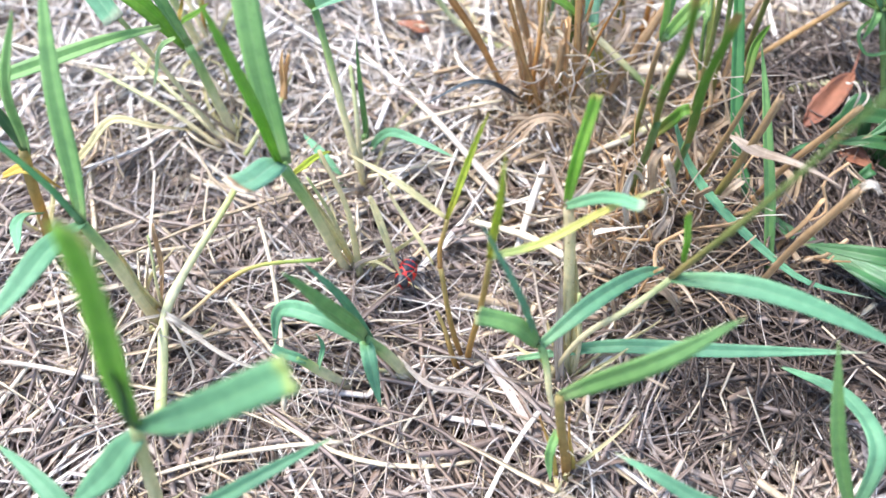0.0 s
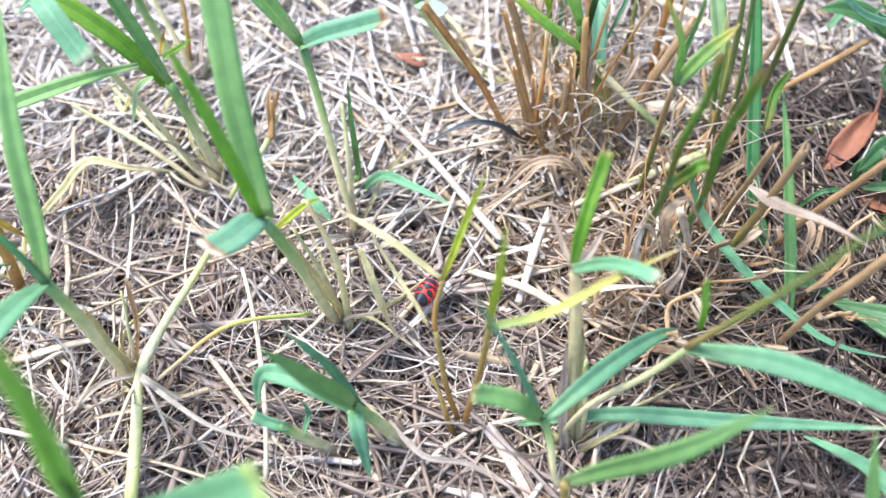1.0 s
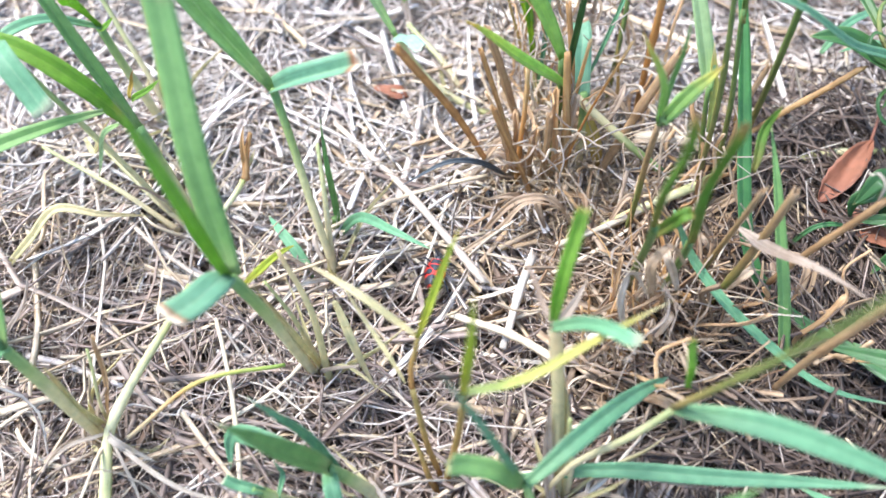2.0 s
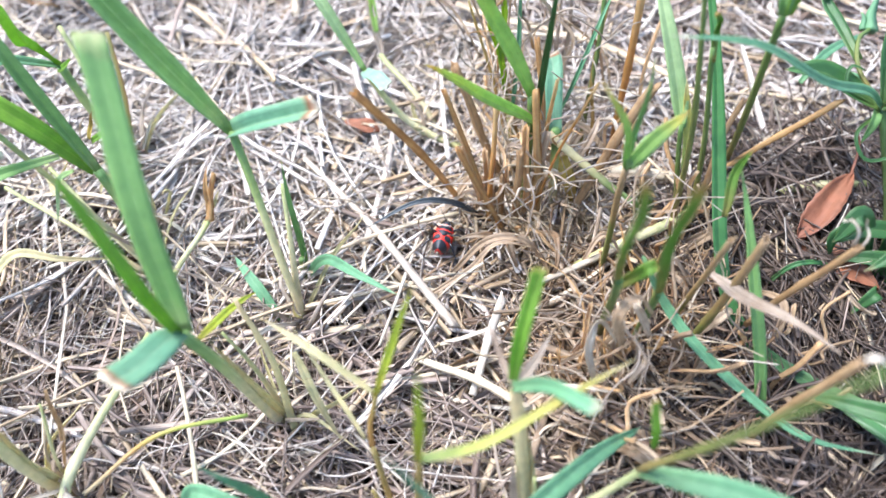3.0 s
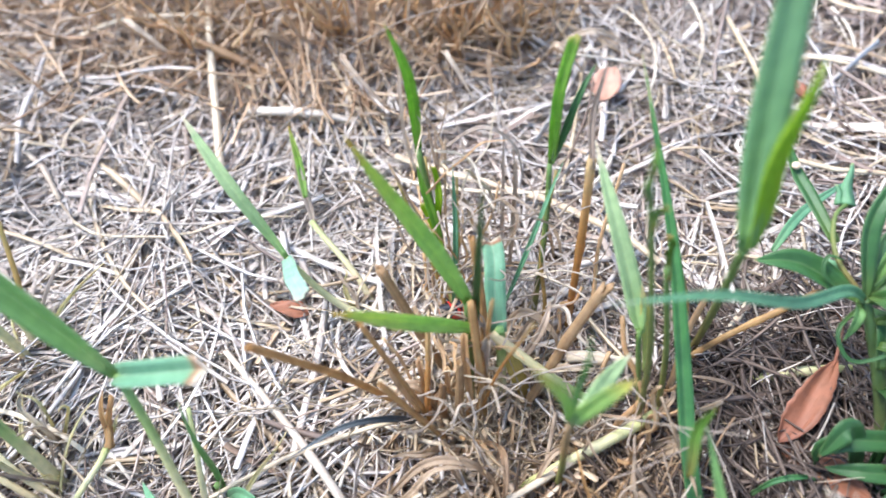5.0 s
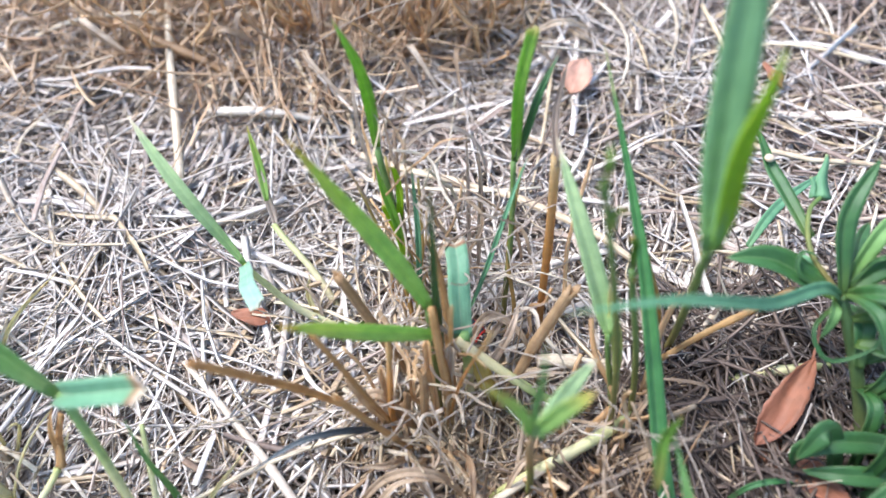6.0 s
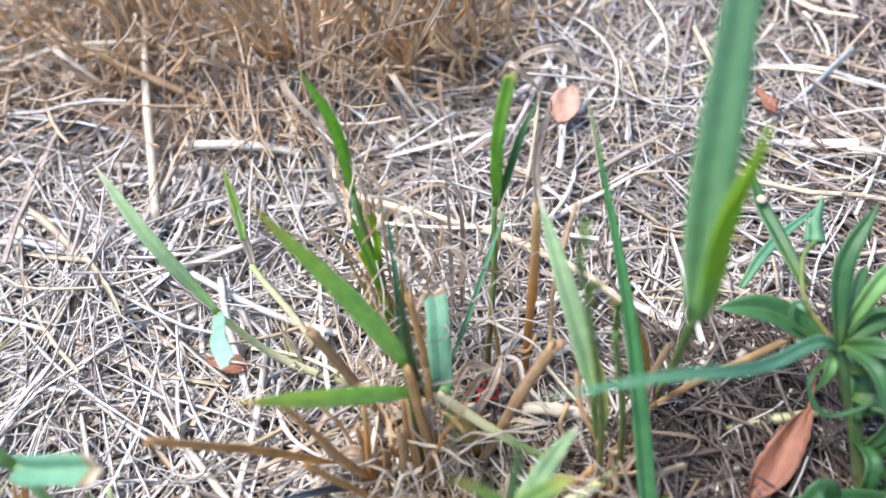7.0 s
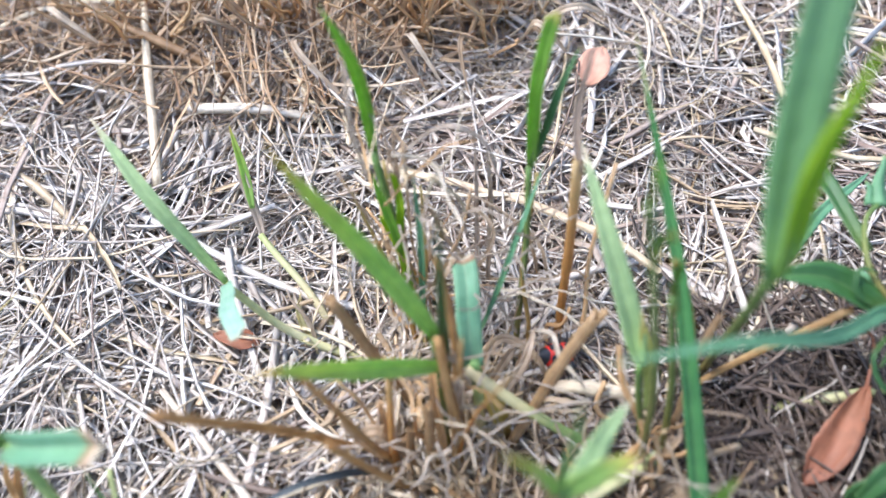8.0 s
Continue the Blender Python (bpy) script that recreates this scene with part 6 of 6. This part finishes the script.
dry_leaf([(0.0520, 0.0960, 0.030), (0.0500, 0.0985, 0.040), (0.0540, 0.1010, 0.044), (0.0580, 0.0990, 0.038)], 0.0024, TUFT_LEAF, "curled tan dry leaf on the stubble", fold=0.5, twist=(0, 90))
dry_leaf([(0.0470, 0.0930, 0.020), (0.0440, 0.0960, 0.030), (0.0470, 0.1000, 0.034), (0.0510, 0.0980, 0.028)], 0.0022, WHITE_SHEATH, "pale curled dry leaf on the stubble", fold=0.5, twist=(0, -80))
dry_leaf([(0.0600, 0.1010, 0.022), (0.0560, 0.1040, 0.033), (0.0580, 0.1080, 0.030)], 0.0020, TUFT_LEAF, "curled tan dry leaf on the stubble", fold=0.5, twist=(0, 70))


def broad_leaf(at, turn, length, width, mat, label, curl=0.3, tilt=8, stalk=None):
    """A fallen tree leaf: pointed oval with a raised rim, midrib and stalk."""
    p = thing("fallen_leaf", at, label, "leaf", "fallen leaves")
    p.rotation_euler = (radians(tilt), radians(4), radians(turn))
    n, cols = 16, [-1, -0.7, -0.35, 0, 0.35, 0.7, 1]
    rings, uvs = [], []
    for i in range(n):
        u = i / (n - 1)
        w = width / 2 * max(0.02, math.sin(math.pi * u ** 0.85) ** 0.8)
        top, low = [], []
        for x in cols:
            z = curl * w * x * x + 0.10 * length * math.sin(u * 3.0) * 0.4 + 0.0005 * math.sin(9 * u + 5 * x)
            q = np.array((x * w * (1 + 0.06 * math.sin(44 * u + x) + 0.05 * math.sin(9 * u)), (u - 0.5) * length, z))
            top.append(q)
            low.append(q - np.array((0, 0, 0.0006 if x == 0 else 0.0003)))
        rings.append(top + low[::-1])
        ux = [(x + 1) / 2 for x in cols]
        uvs.append([(x, u) for x in ux] + [(x, u) for x in ux[::-1]])
    put("leaf_blade", lofted("leaf_blade", rings, uvs, mat), p)
    if stalk:
        s = []
        back = p.rotation_euler.to_matrix().inverted()
        foot = np.array((0, length / 2 - 0.001, 0.0))
        end = np.array(back @ (Vector(stalk) - Vector(at)))
        for i in range(8):
            u = i / 7
            c = foot + (end - foot) * u + np.array((0.0, 0.003 * math.sin(math.pi * u), 0.0))
            s.append([c + 0.0004 * np.array((math.cos(a), 0, math.sin(a))) for a in np.linspace(0, 2 * math.pi, 7)[:-1]])
        put("leaf_stalk", lofted("leaf_stalk", s, [[(0, 0)] * 6] * 8, mat), p)
    return p


broad_leaf((0.1162, 0.1412, 0.009), -46, 0.0255, 0.0074, RUSSET, "rust-red fallen leaf lying on dry litter", 0.7, stalk=(0.1262, 0.1590, 0.0170))
broad_leaf((0.1160, 0.1262, 0.005), 222, 0.024, 0.0080, RUSSET, "rust-red fallen leaf partly under weeds", 0.4)
broad_leaf((0.0900, 0.2480, 0.007), -30, 0.0135, 0.0092, PINKISH, "faded pink fallen leaf lying on straw", 0.3)
broad_leaf((-0.0075, 0.1800, 0.004), 75, 0.011, 0.0050, RUSSET, "small rust-red leaf fragment on straw", 0.3)
broad_leaf((0.1480, 0.2420, 0.005), 20, 0.010, 0.0040, RUSSET, "narrow red-brown leaf fragment on straw", 0.3)


def snail():
    p = thing("snail", (0.1192, 0.1889, 0.0368), "tiny round tan snail shell on a grass blade", "snail")
    bm = bmesh.new()
    bmesh.ops.create_uvsphere(bm, u_segments=16, v_segments=10, radius=0.0011)
    for v in bm.verts:
        v.co.z *= 0.7
        a = math.atan2(v.co.y, v.co.x)
        v.co *= 1 + 0.08 * math.sin(a + v.co.length * 4000)
    me = bpy.data.meshes.new("shell")
    bm.to_mesh(me)
    me.shade_smooth()
    me.materials.append(SNAIL)
    put("shell", me, p)
    s = thing("loose_grass", (0.1225, 0.1690, 0.0330), "thin green grass blade carrying a small shell", "grass", GREENS)
    blade(s, "blade", [(0.1225, 0.1690, 0.0330), (0.1204, 0.1825, 0.0356), (0.1191, 0.1889, 0.0358), (0.1175, 0.1975, 0.0385)], 0.0034, DEEP, fold=0.4, base=0.7)


snail()
g = thing("loose_grass", (0.1198, 0.1838, 0.004), "pale turquoise grass blade lying on straw", "grass", GREENS)
blade(g, "blade", [(0.1180, 0.1790, 0.014), (0.1300, 0.1900, 0.016), (0.1480, 0.2030, 0.008)], 0.0026, BLUE, fold=0.3)


# ---- the red bug ----
def bug_top(x, y):
    """Height of the bug's back over its belly at x, y (head towards +y)."""
    w = bug_half(y)
    return 0.0016 * max(0.0, 1 - (x / w) ** 2 * 0.8) * (1 - 0.25 * max(0, (y - 0.001) / 0.004)) if w > 0 else 0.0


def bug_half(y):
    u = (y + 0.0048) / 0.0085
    return 0.0022 * max(0.001, math.sin(math.pi * min(1, max(0, 0.04 + 0.80 * u))) ** 0.6)


def bug_shell(name, y0, y1, xs, mat, parent, lift=0.0, shape=None, label="", thick=0.0006):
    """A piece of the bug's back between y0 and y1: xs(y) gives its left and right edge."""
    n, k = 14, 11
    rings, uvs = [], []
    for i in range(n):
        y = y0 + (y1 - y0) * i / (n - 1)
        a, b = xs(y)
        top = [np.array((a + (b - a) * j / (k - 1), y, 0)) for j in range(k)]
        for q in top:
            q[2] = bug_top(q[0], y) + lift
        low = [np.array((q[0], q[1], q[2] - thick)) for q in top]
        rings.append(top + low[::-1])
        uvs.append([(j / k, i / n) for j in range(2 * k)])
    return put(name, lofted(name, rings, uvs, mat), parent, label)


def disc_edges(cx, cy, r, ry=None):
    ry = ry or r
    return lambda y: (cx - r * math.sqrt(max(0.0004, 1 - ((y - cy) / ry) ** 2)), cx + r * math.sqrt(max(0.0004, 1 - ((y - cy) / ry) ** 2)))


BUG_LEGS = []
BUG_SIZE = (1.2, 0.95, 1.1)


def build_bug():
    p = thing("firebug", (-0.010, 0.088, 0.008), "red and black firebug crawling over dry grass", "bug")
    bug_shell("abdomen", -0.0048, 0.0026, lambda y: (-bug_half(y), bug_half(y)), RED, p, -0.0001, thick=0.0014)
    bug_shell("pronotum", 0.0014, 0.0034, lambda y: (-bug_half(y) * 1.0, bug_half(y) * 1.0), RED, p, 0.00015, thick=0.0012, label="red-rimmed collar")
    bug_shell("collar_patch", 0.0018, 0.0031, lambda y: (-bug_half(y) * 0.80, bug_half(y) * 0.80), BLACK, p, 0.00024, label="black patch")
    bug_shell("scutellum", -0.0003, 0.0014, lambda y: (-0.0017 * (y + 0.0004) / 0.0018, 0.0017 * (y + 0.0004) / 0.0018), BLACK, p, 0.00012, label="black triangle")
    for s in (-1, 1):
        bug_shell("wing_spot", -0.00155, -0.00005, disc_edges(s * 0.00120, -0.0008, 0.00070, 0.00080), BLACK, p, 0.00012, label="round black spot")
        bug_shell("wing_spot", 0.0006, 0.0011, disc_edges(s * 0.00165, 0.00085, 0.0002, 0.00025), BLACK, p, 0.00012, label="small black spot")
    bug_shell("wing_membrane", -0.0047, -0.0017, disc_edges(0, -0.0033, 0.00165, 0.00155), BLACK, p, 0.00012, label="black wing end")
    bm = bmesh.new()
    bmesh.ops.create_uvsphere(bm, u_segments=14, v_segments=10, radius=0.00085)
    for v in bm.verts:
        v.co = Vector((v.co.x, v.co.y * 1.15 + 0.0040, v.co.z * 0.7 + 0.0006))
    me = bpy.data.meshes.new("head")
    bm.to_mesh(me)
    me.shade_smooth()
    me.materials.append(BLACK)
    head = put("head", me, p, "black head")
    for s in (-1, 1):
        bm = bmesh.new()
        bmesh.ops.create_uvsphere(bm, u_segments=8, v_segments=6, radius=0.00025)
        bmesh.ops.translate(bm, verts=bm.verts, vec=(s * 0.0008, 0.0042, 0.0008))
        me = bpy.data.meshes.new("eye")
        bm.to_mesh(me)
        me.materials.append(BLACK)
        put("eye", me, head)
        pts = curve_through([(s * 0.0004, 0.0047, 0.0007), (s * 0.0014, 0.0062, 0.0014), (s * 0.0026, 0.0082, 0.0006)], 8)
        put("antenna", lofted("antenna", [[c + 0.00012 * np.array((math.cos(a), 0, math.sin(a))) for a in np.linspace(0, 6.283, 7)[:-1]] for c in pts], [[(0, 0)] * 6] * 8, BLACK), head)
        for k, (y, ang, ln) in enumerate(((0.0024, 35, 0.0042), (0.0008, -8, 0.0046), (-0.0006, -42, 0.0056))):
            d = np.array((s * math.cos(radians(ang)), math.sin(radians(ang)), 0))
            q = curve_through([np.zeros(3), d * ln * 0.45 + np.array((0, 0, 0.0012)), d * ln * 0.8 + np.array((0, 0, -0.0008)), d * ln + np.array((0, 0, -0.0012))], 10)
            ring = [[c + r * (np.array((-d[1], d[0], 0)) * math.cos(a) + np.array((0, 0, 1)) * math.sin(a)) for a in np.linspace(0, 6.283, 7)[:-1]] for c, r in zip(q, np.linspace(0.00028, 0.0001, 10))]
            leg = put("leg", lofted("leg", ring, [[(0, 0)] * 6] * 10, BLACK), p, "thin black leg")
            at = (s * 0.0012 * BUG_SIZE[0], y * BUG_SIZE[1], 0.0001)
            leg.location = at
            BUG_LEGS.append((leg, at, s * (1 if k != 1 else -1)))
    for part in list(p.children) + list(head.children):
        part.data.transform(Matrix.Diagonal((*BUG_SIZE, 1)))
    return p


bug = build_bug()
BUG_PATH = [  # seconds, x, y, heading (degrees, 0 ahead, positive to its left)
    (0.0, -0.0100, 0.0885, -25), (0.25, -0.0080, 0.0930, -25), (0.5, -0.0043, 0.0962, -15), (0.8, -0.0041, 0.0970, -22), (1.0, -0.0033, 0.0986, -28), (1.25, -0.0020, 0.1030, -30),
    (1.5, 0.0022, 0.1092, -38), (1.8, 0.0030, 0.1140, -20), (2.0, 0.0043, 0.1166, -18), (2.2, 0.0065, 0.1195, -22), (2.7, 0.0122, 0.1320, -24), (3.3, 0.0176, 0.1480, -16), (3.5, 0.0190, 0.1560, -20),
    (3.7, 0.0195, 0.1590, -35), (4.0, 0.0235, 0.1632, -50), (4.2, 0.0295, 0.1690, -48), (4.5, 0.0318, 0.1705, -62), (4.7, 0.0355, 0.1728, -75), (5.0, 0.0366, 0.1750, -80), (5.2, 0.0382, 0.1760, -100), (5.7, 0.0450, 0.1715, -125),
    (6.3, 0.0508, 0.1662, -140), (6.5, 0.0530, 0.1645, -130), (6.75, 0.0538, 0.1638, -105), (7.0, 0.0545, 0.1640, -85), (7.3, 0.0566, 0.1668, -65), (7.5, 0.0595, 0.1682, -75), (7.7, 0.0648, 0.1668, -95), (8.0, 0.0646, 0.1661, -88),
]


def motions():
    walk(bug, [(t, pose(x, y, 0.0064, 3 * math.sin(5 * t), 3 * math.cos(4 * t), h)) for t, x, y, h in BUG_PATH])
    for k, (leg, at, way) in enumerate(BUG_LEGS):
        walk(leg, [(t / 8, pose(*at, 0, 0, way * 14 * (1 if t % 2 else -1))) for t in range(65)])


motions()
